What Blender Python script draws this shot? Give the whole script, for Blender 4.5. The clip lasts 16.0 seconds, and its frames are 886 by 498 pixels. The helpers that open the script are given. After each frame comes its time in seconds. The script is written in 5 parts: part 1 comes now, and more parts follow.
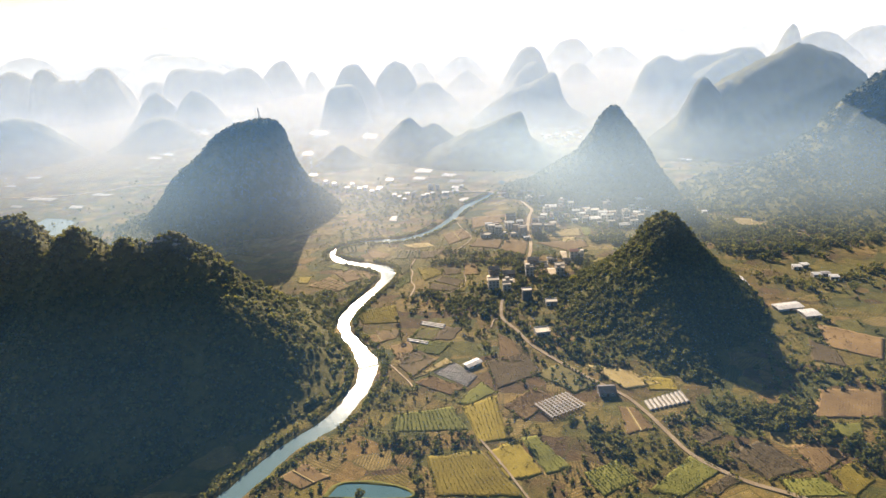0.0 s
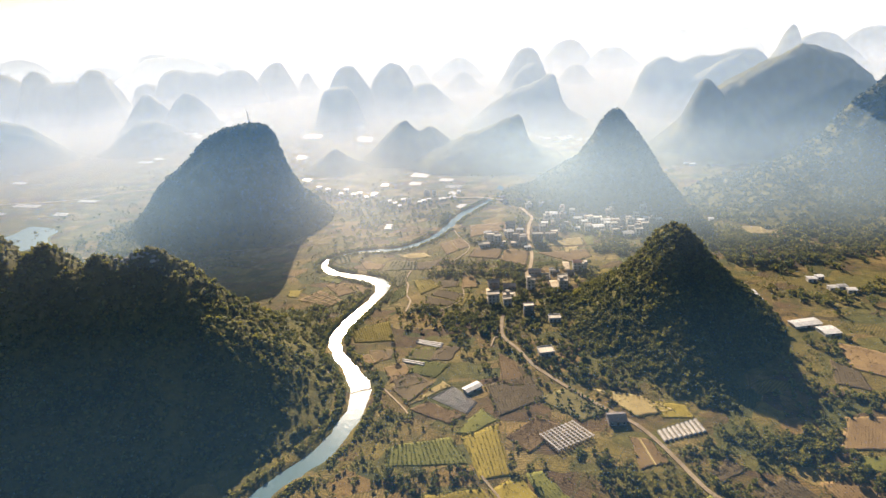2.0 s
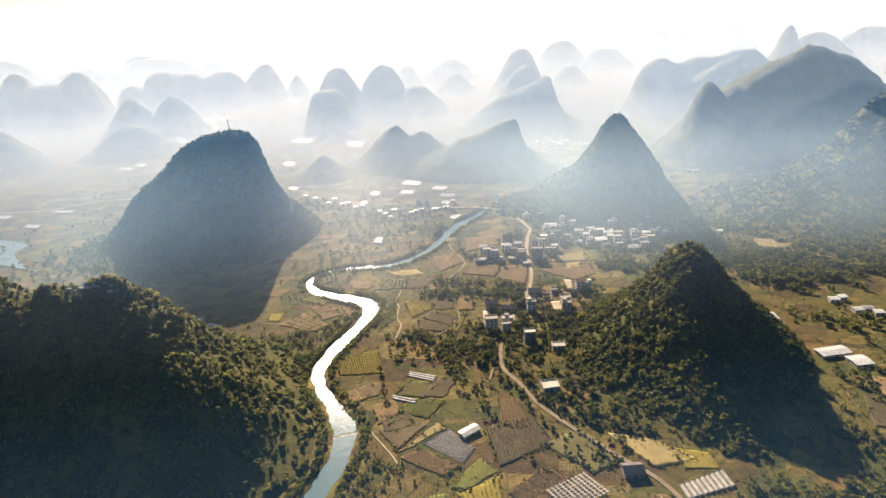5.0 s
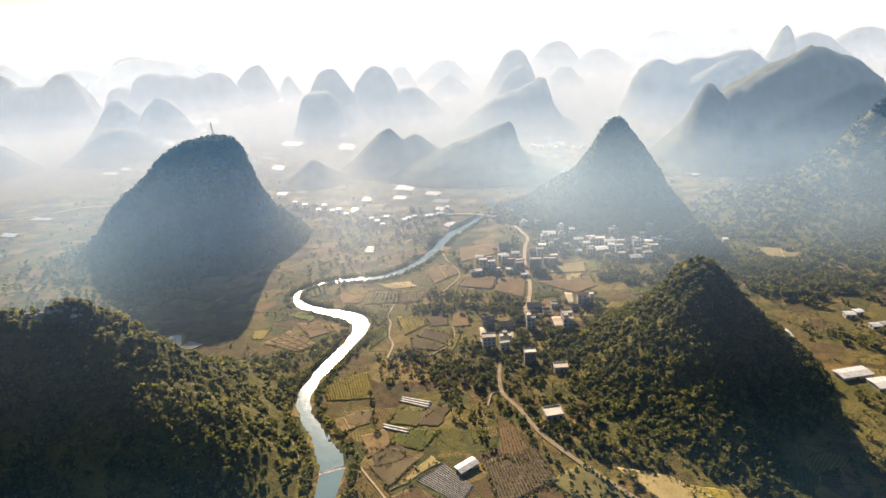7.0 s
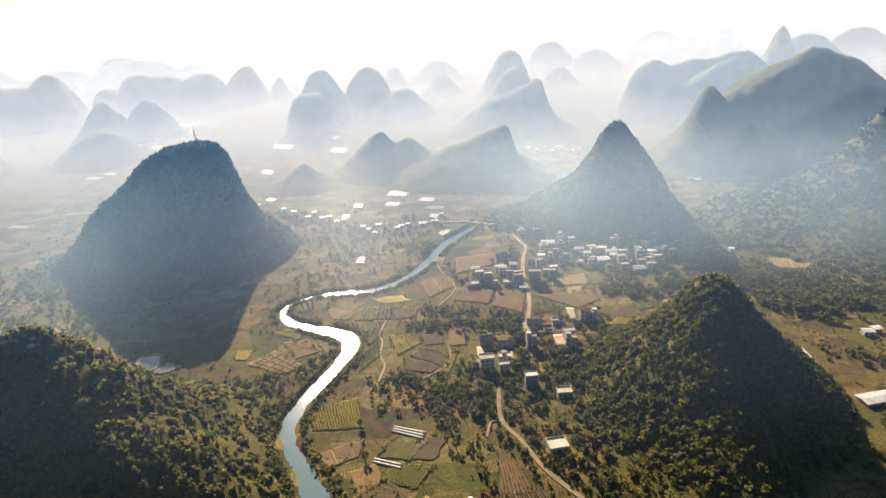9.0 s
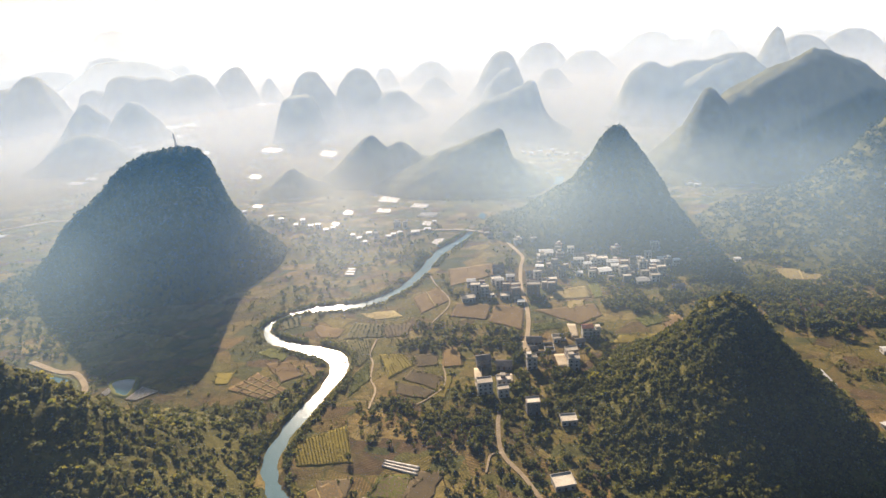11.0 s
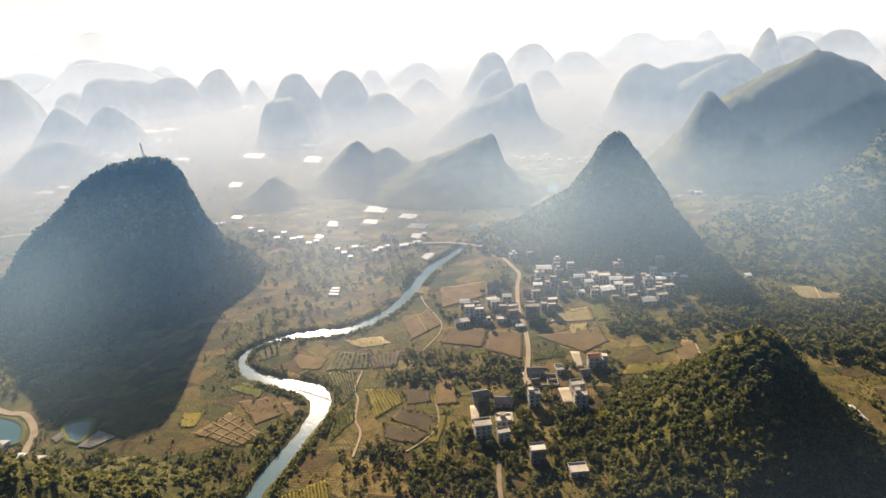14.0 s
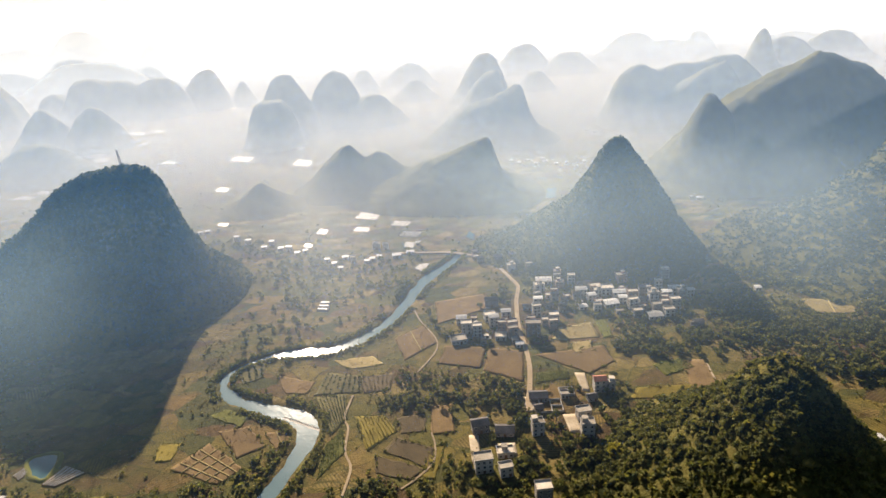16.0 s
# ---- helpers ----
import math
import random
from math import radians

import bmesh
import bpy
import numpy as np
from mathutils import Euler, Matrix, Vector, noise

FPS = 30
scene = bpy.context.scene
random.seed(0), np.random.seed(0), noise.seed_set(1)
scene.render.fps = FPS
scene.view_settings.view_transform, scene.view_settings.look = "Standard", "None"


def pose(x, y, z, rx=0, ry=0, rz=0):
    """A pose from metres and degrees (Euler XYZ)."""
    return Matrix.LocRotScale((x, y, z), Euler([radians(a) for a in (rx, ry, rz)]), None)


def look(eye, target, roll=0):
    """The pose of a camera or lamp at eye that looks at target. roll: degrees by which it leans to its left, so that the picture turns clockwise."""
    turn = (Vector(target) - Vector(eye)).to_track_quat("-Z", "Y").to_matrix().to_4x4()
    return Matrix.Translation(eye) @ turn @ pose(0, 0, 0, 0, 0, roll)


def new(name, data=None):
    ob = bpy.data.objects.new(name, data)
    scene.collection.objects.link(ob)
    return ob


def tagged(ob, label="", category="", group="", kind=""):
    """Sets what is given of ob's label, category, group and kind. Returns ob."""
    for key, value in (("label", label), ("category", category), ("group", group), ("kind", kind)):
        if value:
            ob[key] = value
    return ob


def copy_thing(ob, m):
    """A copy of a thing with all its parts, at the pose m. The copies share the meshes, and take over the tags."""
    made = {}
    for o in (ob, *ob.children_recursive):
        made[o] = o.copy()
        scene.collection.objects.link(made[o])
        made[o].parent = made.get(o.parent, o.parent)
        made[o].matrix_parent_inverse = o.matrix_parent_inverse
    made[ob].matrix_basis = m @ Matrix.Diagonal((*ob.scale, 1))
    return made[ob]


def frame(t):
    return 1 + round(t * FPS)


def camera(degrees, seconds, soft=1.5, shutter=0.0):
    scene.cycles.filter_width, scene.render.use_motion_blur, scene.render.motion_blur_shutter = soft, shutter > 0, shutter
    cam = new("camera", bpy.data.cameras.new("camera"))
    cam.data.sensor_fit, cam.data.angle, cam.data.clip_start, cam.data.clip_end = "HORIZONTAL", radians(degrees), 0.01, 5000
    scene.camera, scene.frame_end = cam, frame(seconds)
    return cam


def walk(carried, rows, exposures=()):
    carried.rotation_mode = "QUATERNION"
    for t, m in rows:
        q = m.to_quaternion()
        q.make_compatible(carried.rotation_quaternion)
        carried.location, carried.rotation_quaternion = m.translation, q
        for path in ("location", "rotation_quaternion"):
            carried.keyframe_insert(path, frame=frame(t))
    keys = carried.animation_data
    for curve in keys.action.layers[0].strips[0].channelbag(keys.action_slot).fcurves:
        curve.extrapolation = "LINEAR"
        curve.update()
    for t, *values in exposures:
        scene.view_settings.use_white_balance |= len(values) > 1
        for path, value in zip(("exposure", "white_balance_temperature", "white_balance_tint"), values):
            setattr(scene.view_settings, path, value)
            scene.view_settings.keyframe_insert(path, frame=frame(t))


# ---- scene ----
cam = camera(76.8, 16.0)
METRES, EYE, TILT, LEAN, TURN = 240.5, 240.0, 0.0, 0.0, 0.0
ROWS = [
    (0.0, 0.0, 0.0, 0.0, -1.48, -21.57, 3.75),
    (0.5, 0.0009, 0.0307, 0.0, -1.56, -21.55, 3.78),
    (1.0, 0.0021, 0.0616, -0.0001, -1.64, -21.53, 3.8),
    (1.5, 0.0031, 0.0924, 0.0001, -1.73, -21.52, 3.82),
    (2.0, 0.0042, 0.1234, 0.0002, -1.82, -21.51, 3.83),
    (2.5, 0.005, 0.1542, 0.0008, -1.93, -21.51, 3.84),
    (3.0, 0.0065, 0.1854, 0.0001, -2.04, -21.48, 3.86),
    (3.5, 0.0071, 0.2167, 0.0001, -2.17, -21.47, 3.86),
    (4.0, 0.0091, 0.2479, 0.0007, -2.28, -21.47, 3.87),
    (6.5, 0.0152, 0.405, 0.0016, -3.05, -21.49, 3.87),
    (7.0, 0.0169, 0.4365, 0.0018, -3.22, -21.5, 3.87),
    (7.5, 0.0173, 0.4681, 0.0017, -3.41, -21.49, 3.85),
    (8.0, 0.0193, 0.4994, 0.0024, -3.55, -21.49, 3.86),
    (8.5, 0.0202, 0.531, 0.0022, -3.72, -21.48, 3.85),
    (9.0, 0.022, 0.5626, 0.0024, -3.87, -21.49, 3.84),
    (11.5, 0.0267, 0.7204, 0.0023, -4.89, -21.49, 3.78),
    (12.0, 0.0279, 0.7517, 0.0026, -5.1, -21.5, 3.77),
    (12.5, 0.0291, 0.7828, 0.0025, -5.31, -21.49, 3.77),
    (13.0, 0.0304, 0.8137, 0.0025, -5.5, -21.48, 3.76),
    (13.5, 0.0319, 0.845, 0.003, -5.7, -21.5, 3.76),
    (14.0, 0.033, 0.8751, 0.0029, -5.89, -21.48, 3.76),
    (14.5, 0.0345, 0.9068, 0.0034, -6.08, -21.48, 3.75),
    (15.0, 0.0354, 0.9354, 0.0041, -6.27, -21.5, 3.76),
    (15.5, 0.0367, 0.9673, 0.0043, -6.46, -21.51, 3.75),
    (16.0, 0.0373, 0.9991, 0.004, -6.68, -21.51, 3.73),
]
walk(cam, [(t, pose(0, 0, EYE, TILT, LEAN, TURN) @ pose(METRES * x, METRES * y, METRES * z, 90 + pitch, roll, yaw)) for t, x, y, z, yaw, pitch, roll in ROWS],
     [(0.0, 0.93), (4.0, 0.91), (8.0, 0.85), (12.0, 0.78), (16.0, 0.72)])

# ---- sky, sun, exposure ----
SUN_UP, SUN_WEST = 27.6, 11.7          # degrees: height, and turn to the west of the way ahead
scene.cycles.transparent_max_bounces = 64
world = bpy.data.worlds.new("world")
scene.world = world
world.use_nodes = True
_n = world.node_tree.nodes
sky = _n.new("ShaderNodeTexSky")
sky.sky_type, sky.sun_disc = "NISHITA", False
sky.sun_elevation, sky.sun_rotation = radians(SUN_UP), radians(-SUN_WEST)
sky.air_density, sky.dust_density, sky.ozone_density, sky.altitude = 1.4, 2.4, 4.0, 200
_n["Background"].inputs["Strength"].default_value = 0.040
world.node_tree.links.new(sky.outputs["Color"], _n["Background"].inputs["Color"])
sun = new("sun", bpy.data.lights.new("sun", "SUN"))
sun.data.energy, sun.data.angle, sun.data.color = 7.3, radians(0.6), (1.0, 0.82, 0.63)
_up, _az = radians(SUN_UP), radians(SUN_WEST)
sun.matrix_world = look((-900 * math.sin(_az), 900 * math.cos(_az), 900 * math.tan(_up)), (0, 0, 0))

# ---- materials ----
def ramp(nt, fac, stops, mode="LINEAR"):
    r = nt.nodes.new("ShaderNodeValToRGB")
    e = r.color_ramp.elements
    r.color_ramp.interpolation = mode
    while len(e) < len(stops):
        e.new(0.5)
    for el, (p, c) in zip(e, stops):
        el.position, el.color = p, (*c, 1)
    nt.links.new(fac, r.inputs[0])
    return r.outputs[0]


def node(nt, kind, **inputs):
    n = nt.nodes.new(kind)
    for k, v in inputs.items():
        s = n.inputs[k.replace("_", " ")]
        if isinstance(v, bpy.types.NodeSocket):
            nt.links.new(v, s)
        else:
            s.default_value = v
    return n


def mixed(nt, a, b, fac, how="MIX"):
    m = nt.nodes.new("ShaderNodeMix")
    m.data_type, m.blend_type = "RGBA", how
    for v, i in ((fac, 0), (a, 6), (b, 7)):
        if isinstance(v, bpy.types.NodeSocket):
            nt.links.new(v, m.inputs[i])
        else:
            m.inputs[i].default_value = v if i == 0 else (*v, 1)
    return m.outputs[2]


def maths(nt, how, a, b=0.0):
    m = nt.nodes.new("ShaderNodeMath")
    m.operation = how
    for v, i in ((a, 0), (b, 1)):
        if isinstance(v, bpy.types.NodeSocket):
            nt.links.new(v, m.inputs[i])
        else:
            m.inputs[i].default_value = v
    return m.outputs[0]


def blank(name, rough=0.9):
    m = bpy.data.materials.new(name)
    m.use_nodes = True
    nt = m.node_tree
    b = nt.nodes["Principled BSDF"]
    b.inputs["Roughness"].default_value = rough
    b.inputs["Specular IOR Level"].default_value = 0.2
    return m, nt, b


def place_of(nt):
    return nt.nodes.new("ShaderNodeNewGeometry").outputs["Position"]


def earth(name, dark, mid, light, scale=0.05, fine=0.9, bump=0.5, rough=0.95, rand=0.25):
    """Soil, grass, plaster and the like: three tones, mottled at two scales, each object a little different."""
    m, nt, b = blank(name, rough)
    p = place_of(nt)
    big = node(nt, "ShaderNodeTexNoise", Vector=p, Scale=scale, Detail=6.0, Roughness=0.6).outputs[0]
    small = node(nt, "ShaderNodeTexNoise", Vector=p, Scale=fine, Detail=5.0, Roughness=0.7).outputs[0]
    f = maths(nt, "ADD", maths(nt, "MULTIPLY", big, 0.6), maths(nt, "MULTIPLY", small, 0.4))
    c = ramp(nt, f, [(0.36, dark), (0.5, mid), (0.66, light)])
    r = nt.nodes.new("ShaderNodeObjectInfo").outputs["Random"]
    hsv = node(nt, "ShaderNodeHueSaturation", Color=c, Value=maths(nt, "ADD", maths(nt, "MULTIPLY", r, rand * 2), 1 - rand))
    nt.links.new(hsv.outputs[0], b.inputs["Base Color"])
    bp = node(nt, "ShaderNodeBump", Height=small, Strength=bump, Distance=0.4)
    nt.links.new(bp.outputs[0], b.inputs["Normal"])
    return m


def foliage(name, tones, scale=0.02, rough=0.75, fine=1.6):
    """Leaf masses: every clump its own tone, drier and greener stretches, light let through the leaves."""
    m, nt, b = blank(name, rough)
    p = place_of(nt)
    geo = nt.nodes.new("ShaderNodeNewGeometry")
    big = node(nt, "ShaderNodeTexNoise", Vector=p, Scale=scale, Detail=4.0).outputs[0]
    small = node(nt, "ShaderNodeTexNoise", Vector=p, Scale=fine, Detail=4.0, Roughness=0.7).outputs[0]
    f = maths(nt, "ADD", maths(nt, "MULTIPLY", geo.outputs["Random Per Island"], 0.45),
              maths(nt, "ADD", maths(nt, "MULTIPLY", big, 0.75), maths(nt, "MULTIPLY", small, 0.25)))
    n = len(tones)
    c = ramp(nt, f, [(0.38 + 0.68 * i / (n - 1), t) for i, t in enumerate(tones)])
    nt.links.new(c, b.inputs["Base Color"])
    bp = node(nt, "ShaderNodeBump", Height=small, Strength=1.0, Distance=0.6)
    nt.links.new(bp.outputs[0], b.inputs["Normal"])
    t = node(nt, "ShaderNodeBsdfTranslucent", Color=mixed(nt, c, (1.3, 1.25, 0.9), 1.0, "MULTIPLY"))
    mx = node(nt, "ShaderNodeMixShader", Fac=0.45)
    nt.links.new(b.outputs[0], mx.inputs[1])
    nt.links.new(t.outputs[0], mx.inputs[2])
    nt.links.new(mx.outputs[0], nt.nodes["Material Output"].inputs[0])
    return m


def ground_material():
    m, nt, b = blank("ground", 0.95)
    p = place_of(nt)
    warp = node(nt, "ShaderNodeTexNoise", Vector=p, Scale=0.02, Detail=2.0)
    off = node(nt, "ShaderNodeVectorMath", )
    off.operation = "MULTIPLY_ADD"
    nt.links.new(warp.outputs[1], off.inputs[0])
    off.inputs[1].default_value = (26, 26, 0)
    nt.links.new(p, off.inputs[2])
    mp = node(nt, "ShaderNodeMapping", Vector=off.outputs[0])
    mp.inputs["Rotation"].default_value = (0, 0, 0.35)
    mp.inputs["Scale"].default_value = (0.042, 0.07, 0.0)
    cells = node(nt, "ShaderNodeTexVoronoi", Vector=mp.outputs[0], Scale=1.0, Randomness=0.85)
    cells.distance = "CHEBYCHEV"
    sep = node(nt, "ShaderNodeSeparateColor", Color=cells.outputs["Color"])
    plots = ramp(nt, sep.outputs[0], [(0.0, (0.10, 0.07, 0.048)), (0.2, (0.165, 0.12, 0.063)), (0.36, (0.105, 0.105, 0.04)),
                                      (0.5, (0.195, 0.15, 0.08)), (0.62, (0.075, 0.085, 0.038)), (0.76, (0.16, 0.135, 0.05)), (0.9, (0.22, 0.178, 0.10))], "CONSTANT")
    turn = nt.nodes.new("ShaderNodeVectorRotate")
    turn.rotation_type = "Z_AXIS"
    nt.links.new(p, turn.inputs["Vector"])
    nt.links.new(maths(nt, "MULTIPLY", sep.outputs[1], 3.0), turn.inputs["Angle"])
    rows = node(nt, "ShaderNodeTexWave", Vector=turn.outputs[0], Scale=0.16, Distortion=2.5, Detail=2.0, Detail_Scale=0.6)
    furrow = mixed(nt, (1.18, 1.15, 1.1), (0.55, 0.58, 0.55), maths(nt, "MULTIPLY", rows.outputs[1], ramp(nt, sep.outputs[2], [(0.35, (0, 0, 0)), (0.5, (1, 1, 1))])))
    edge = node(nt, "ShaderNodeTexVoronoi", Vector=mp.outputs[0], Scale=1.0, Randomness=0.85)
    edge.feature = "DISTANCE_TO_EDGE"
    rim = ramp(nt, edge.outputs["Distance"], [(0.0, (1, 1, 1)), (0.035, (0, 0, 0))])
    big = node(nt, "ShaderNodeTexNoise", Vector=p, Scale=0.012, Detail=6.0, Roughness=0.6).outputs[0]
    mid = node(nt, "ShaderNodeTexNoise", Vector=p, Scale=0.14, Detail=6.0, Roughness=0.7).outputs[0]
    fine = node(nt, "ShaderNodeTexNoise", Vector=p, Scale=1.1, Detail=5.0, Roughness=0.75).outputs[0]
    plots = mixed(nt, plots, furrow, 0.8, "MULTIPLY")
    c = mixed(nt, plots, (0.125, 0.118, 0.034), ramp(nt, big, [(0.46, (0, 0, 0)), (0.6, (0.7, 0.7, 0.7))]))
    c = mixed(nt, c, (0.055, 0.065, 0.022), maths(nt, "MULTIPLY", rim, 0.7))
    c = mixed(nt, c, ramp(nt, mid, [(0.36, (0.66, 0.66, 0.6)), (0.62, (1.4, 1.3, 1.15))]), 0.7, "MULTIPLY")
    c = mixed(nt, c, ramp(nt, fine, [(0.35, (0.5, 0.52, 0.45)), (0.65, (1.35, 1.3, 1.2))]), 0.7, "MULTIPLY")
    c = mixed(nt, c, (0.86, 0.82, 0.55), 1.0, "MULTIPLY")
    nt.links.new(c, b.inputs["Base Color"])
    h = maths(nt, "ADD", fine, maths(nt, "MULTIPLY", mid, 2.0))
    bp = node(nt, "ShaderNodeBump", Height=h, Strength=0.8, Distance=0.8)
    nt.links.new(bp.outputs[0], b.inputs["Normal"])
    return m


def water_material(name, rough, wave, bump, tone):
    m, nt, b = blank(name, rough)
    b.inputs["Base Color"].default_value = (*tone, 1)
    b.inputs["Specular IOR Level"].default_value = 0.6
    b.inputs["IOR"].default_value = 1.33
    p = place_of(nt)
    n1 = node(nt, "ShaderNodeTexNoise", Vector=p, Scale=wave, Detail=3.0, Roughness=0.6).outputs[0]
    bp = node(nt, "ShaderNodeBump", Height=n1, Strength=bump, Distance=0.25)
    nt.links.new(bp.outputs[0], b.inputs["Normal"])
    return m


def mist_material(name, low, full, top, gone, thick, tint, near=None, far=None):
    """Stand-in for thin haze on added sheets: lets most light by and scatters the rest in its tint. Thins out to the
    ground and upwards, and to its ends.
    """
    m = bpy.data.materials.new(name)
    m.use_nodes = True
    nt = m.node_tree
    nt.nodes.remove(nt.nodes["Principled BSDF"])
    p = place_of(nt)
    xyz = node(nt, "ShaderNodeSeparateXYZ", Vector=p)

    def fade(sock, a, b):
        r = nt.nodes.new("ShaderNodeMapRange")
        r.interpolation_type = "SMOOTHSTEP"
        nt.links.new(sock, r.inputs[0])
        r.inputs[1].default_value, r.inputs[2].default_value = a, b
        if a > b:
            r.inputs[1].default_value, r.inputs[2].default_value, r.inputs[3].default_value, r.inputs[4].default_value = b, a, 1, 0
        return r.outputs[0]
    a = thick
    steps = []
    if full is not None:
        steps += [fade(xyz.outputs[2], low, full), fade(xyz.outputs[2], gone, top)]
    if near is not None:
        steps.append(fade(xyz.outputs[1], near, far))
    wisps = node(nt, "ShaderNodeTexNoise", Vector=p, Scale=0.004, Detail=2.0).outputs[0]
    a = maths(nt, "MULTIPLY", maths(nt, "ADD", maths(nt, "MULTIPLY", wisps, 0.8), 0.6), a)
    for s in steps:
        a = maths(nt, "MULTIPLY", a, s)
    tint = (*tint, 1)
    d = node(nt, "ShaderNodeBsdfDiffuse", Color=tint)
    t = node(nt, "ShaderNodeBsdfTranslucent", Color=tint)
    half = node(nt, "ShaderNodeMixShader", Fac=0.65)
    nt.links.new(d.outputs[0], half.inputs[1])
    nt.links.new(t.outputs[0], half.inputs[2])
    clear = nt.nodes.new("ShaderNodeBsdfTransparent")
    mx = node(nt, "ShaderNodeMixShader", Fac=a)
    nt.links.new(clear.outputs[0], mx.inputs[1])
    nt.links.new(half.outputs[0], mx.inputs[2])
    nt.links.new(mx.outputs[0], nt.nodes["Material Output"].inputs[0])
    return m


GROUND = ground_material()
WATER = water_material("river_water", 0.13, 0.4, 0.36, (0.09, 0.15, 0.17))
RUFFLED = water_material("ruffled_water", 0.5, 0.4, 0.5, (0.09, 0.15, 0.17))
STILL = water_material("pond_water", 0.04, 0.2, 0.08, (0.06, 0.12, 0.14))
DIRT = earth("dirt_road", (0.23, 0.17, 0.10), (0.31, 0.24, 0.15), (0.40, 0.32, 0.21), 0.08, 1.0)
FOREST = foliage("forest_leaves", [(0.04, 0.05, 0.014), (0.08, 0.09, 0.022), (0.13, 0.13, 0.03), (0.19, 0.172, 0.04)])
SCRUB = foliage("scrub_leaves", [(0.055, 0.07, 0.02), (0.105, 0.118, 0.03), (0.175, 0.168, 0.042), (0.25, 0.215, 0.06)])


def slope_material():
    """Undergrowth, with pale limestone where the slope is too steep for it."""
    m, nt, b = blank("wooded_slope", 0.95)
    p = place_of(nt)
    big = node(nt, "ShaderNodeTexNoise", Vector=p, Scale=0.03, Detail=6.0, Roughness=0.6).outputs[0]
    small = node(nt, "ShaderNodeTexNoise", Vector=p, Scale=0.35, Detail=5.0, Roughness=0.7).outputs[0]
    f = maths(nt, "ADD", maths(nt, "MULTIPLY", big, 0.5), maths(nt, "MULTIPLY", small, 0.5))
    c = ramp(nt, f, [(0.36, (0.044, 0.042, 0.009)), (0.5, (0.088, 0.078, 0.015)), (0.66, (0.15, 0.122, 0.026))])
    n = node(nt, "ShaderNodeSeparateXYZ", Vector=nt.nodes.new("ShaderNodeNewGeometry").outputs["Normal"])
    steep = ramp(nt, n.outputs[2], [(0.38, (1, 1, 1)), (0.6, (0, 0, 0))])
    spots = ramp(nt, small, [(0.52, (0, 0, 0)), (0.62, (1, 1, 1))])
    c = mixed(nt, c, (0.27, 0.25, 0.22), maths(nt, "MULTIPLY", steep, maths(nt, "MULTIPLY", spots, 0.3)))
    nt.links.new(c, b.inputs["Base Color"])
    bp = node(nt, "ShaderNodeBump", Height=small, Strength=1.0, Distance=1.2)
    nt.links.new(bp.outputs[0], b.inputs["Normal"])
    return m


HILLSIDE = slope_material()
CROP = {
    "gold": (earth("soil_gold", (0.113, 0.087, 0.013), (0.175, 0.136, 0.019), (0.227, 0.175, 0.029), 0.05, 1.2), foliage("crop_gold", [(0.10, 0.10, 0.02), (0.17, 0.15, 0.03), (0.25, 0.21, 0.04)])),
    "green": (earth("soil_green", (0.079, 0.078, 0.019), (0.123, 0.122, 0.022), (0.166, 0.158, 0.033), 0.05, 1.2), foliage("crop_green", [(0.05, 0.075, 0.015), (0.10, 0.12, 0.025), (0.16, 0.17, 0.035)])),
    "brown": (earth("soil_brown", (0.113, 0.075, 0.033), (0.166, 0.109, 0.045), (0.227, 0.153, 0.062), 0.05, 1.2), foliage("crop_dry", [(0.09, 0.065, 0.035), (0.14, 0.10, 0.05), (0.19, 0.14, 0.07)])),
    "dark": (earth("soil_dark", (0.074, 0.054, 0.029), (0.109, 0.081, 0.040), (0.149, 0.109, 0.053), 0.05, 1.2), foliage("crop_dark", [(0.075, 0.06, 0.03), (0.11, 0.09, 0.04), (0.16, 0.125, 0.05)])),
    "tan": (earth("soil_tan", (0.210, 0.158, 0.065), (0.280, 0.218, 0.087), (0.349, 0.279, 0.123), 0.05, 1.2), foliage("crop_tan", [(0.2, 0.16, 0.06), (0.28, 0.22, 0.09), (0.35, 0.28, 0.12)])),
    "orchard": (earth("soil_orchard", (0.070, 0.061, 0.022), (0.113, 0.097, 0.033), (0.157, 0.131, 0.044), 0.05, 1.2), foliage("orchard_leaves", [(0.02, 0.035, 0.012), (0.04, 0.06, 0.018), (0.075, 0.09, 0.025)])),
}
FILM = earth("plastic_film", (0.24, 0.215, 0.18), (0.34, 0.31, 0.27), (0.46, 0.43, 0.38), 0.3, 0.8, 0.3, 0.35, 0.1)
WALLS = [earth("wall_white", (0.28, 0.26, 0.23), (0.40, 0.37, 0.33), (0.50, 0.47, 0.42), 0.2, 1.5, 0.1, 0.85, 0.12),
         earth("wall_grey", (0.13, 0.115, 0.10), (0.19, 0.17, 0.15), (0.26, 0.235, 0.205), 0.15, 1.5, 0.15, 0.9, 0.35),
         earth("wall_pink", (0.17, 0.11, 0.08), (0.24, 0.16, 0.12), (0.31, 0.215, 0.165), 0.15, 1.5, 0.15, 0.9, 0.35)]
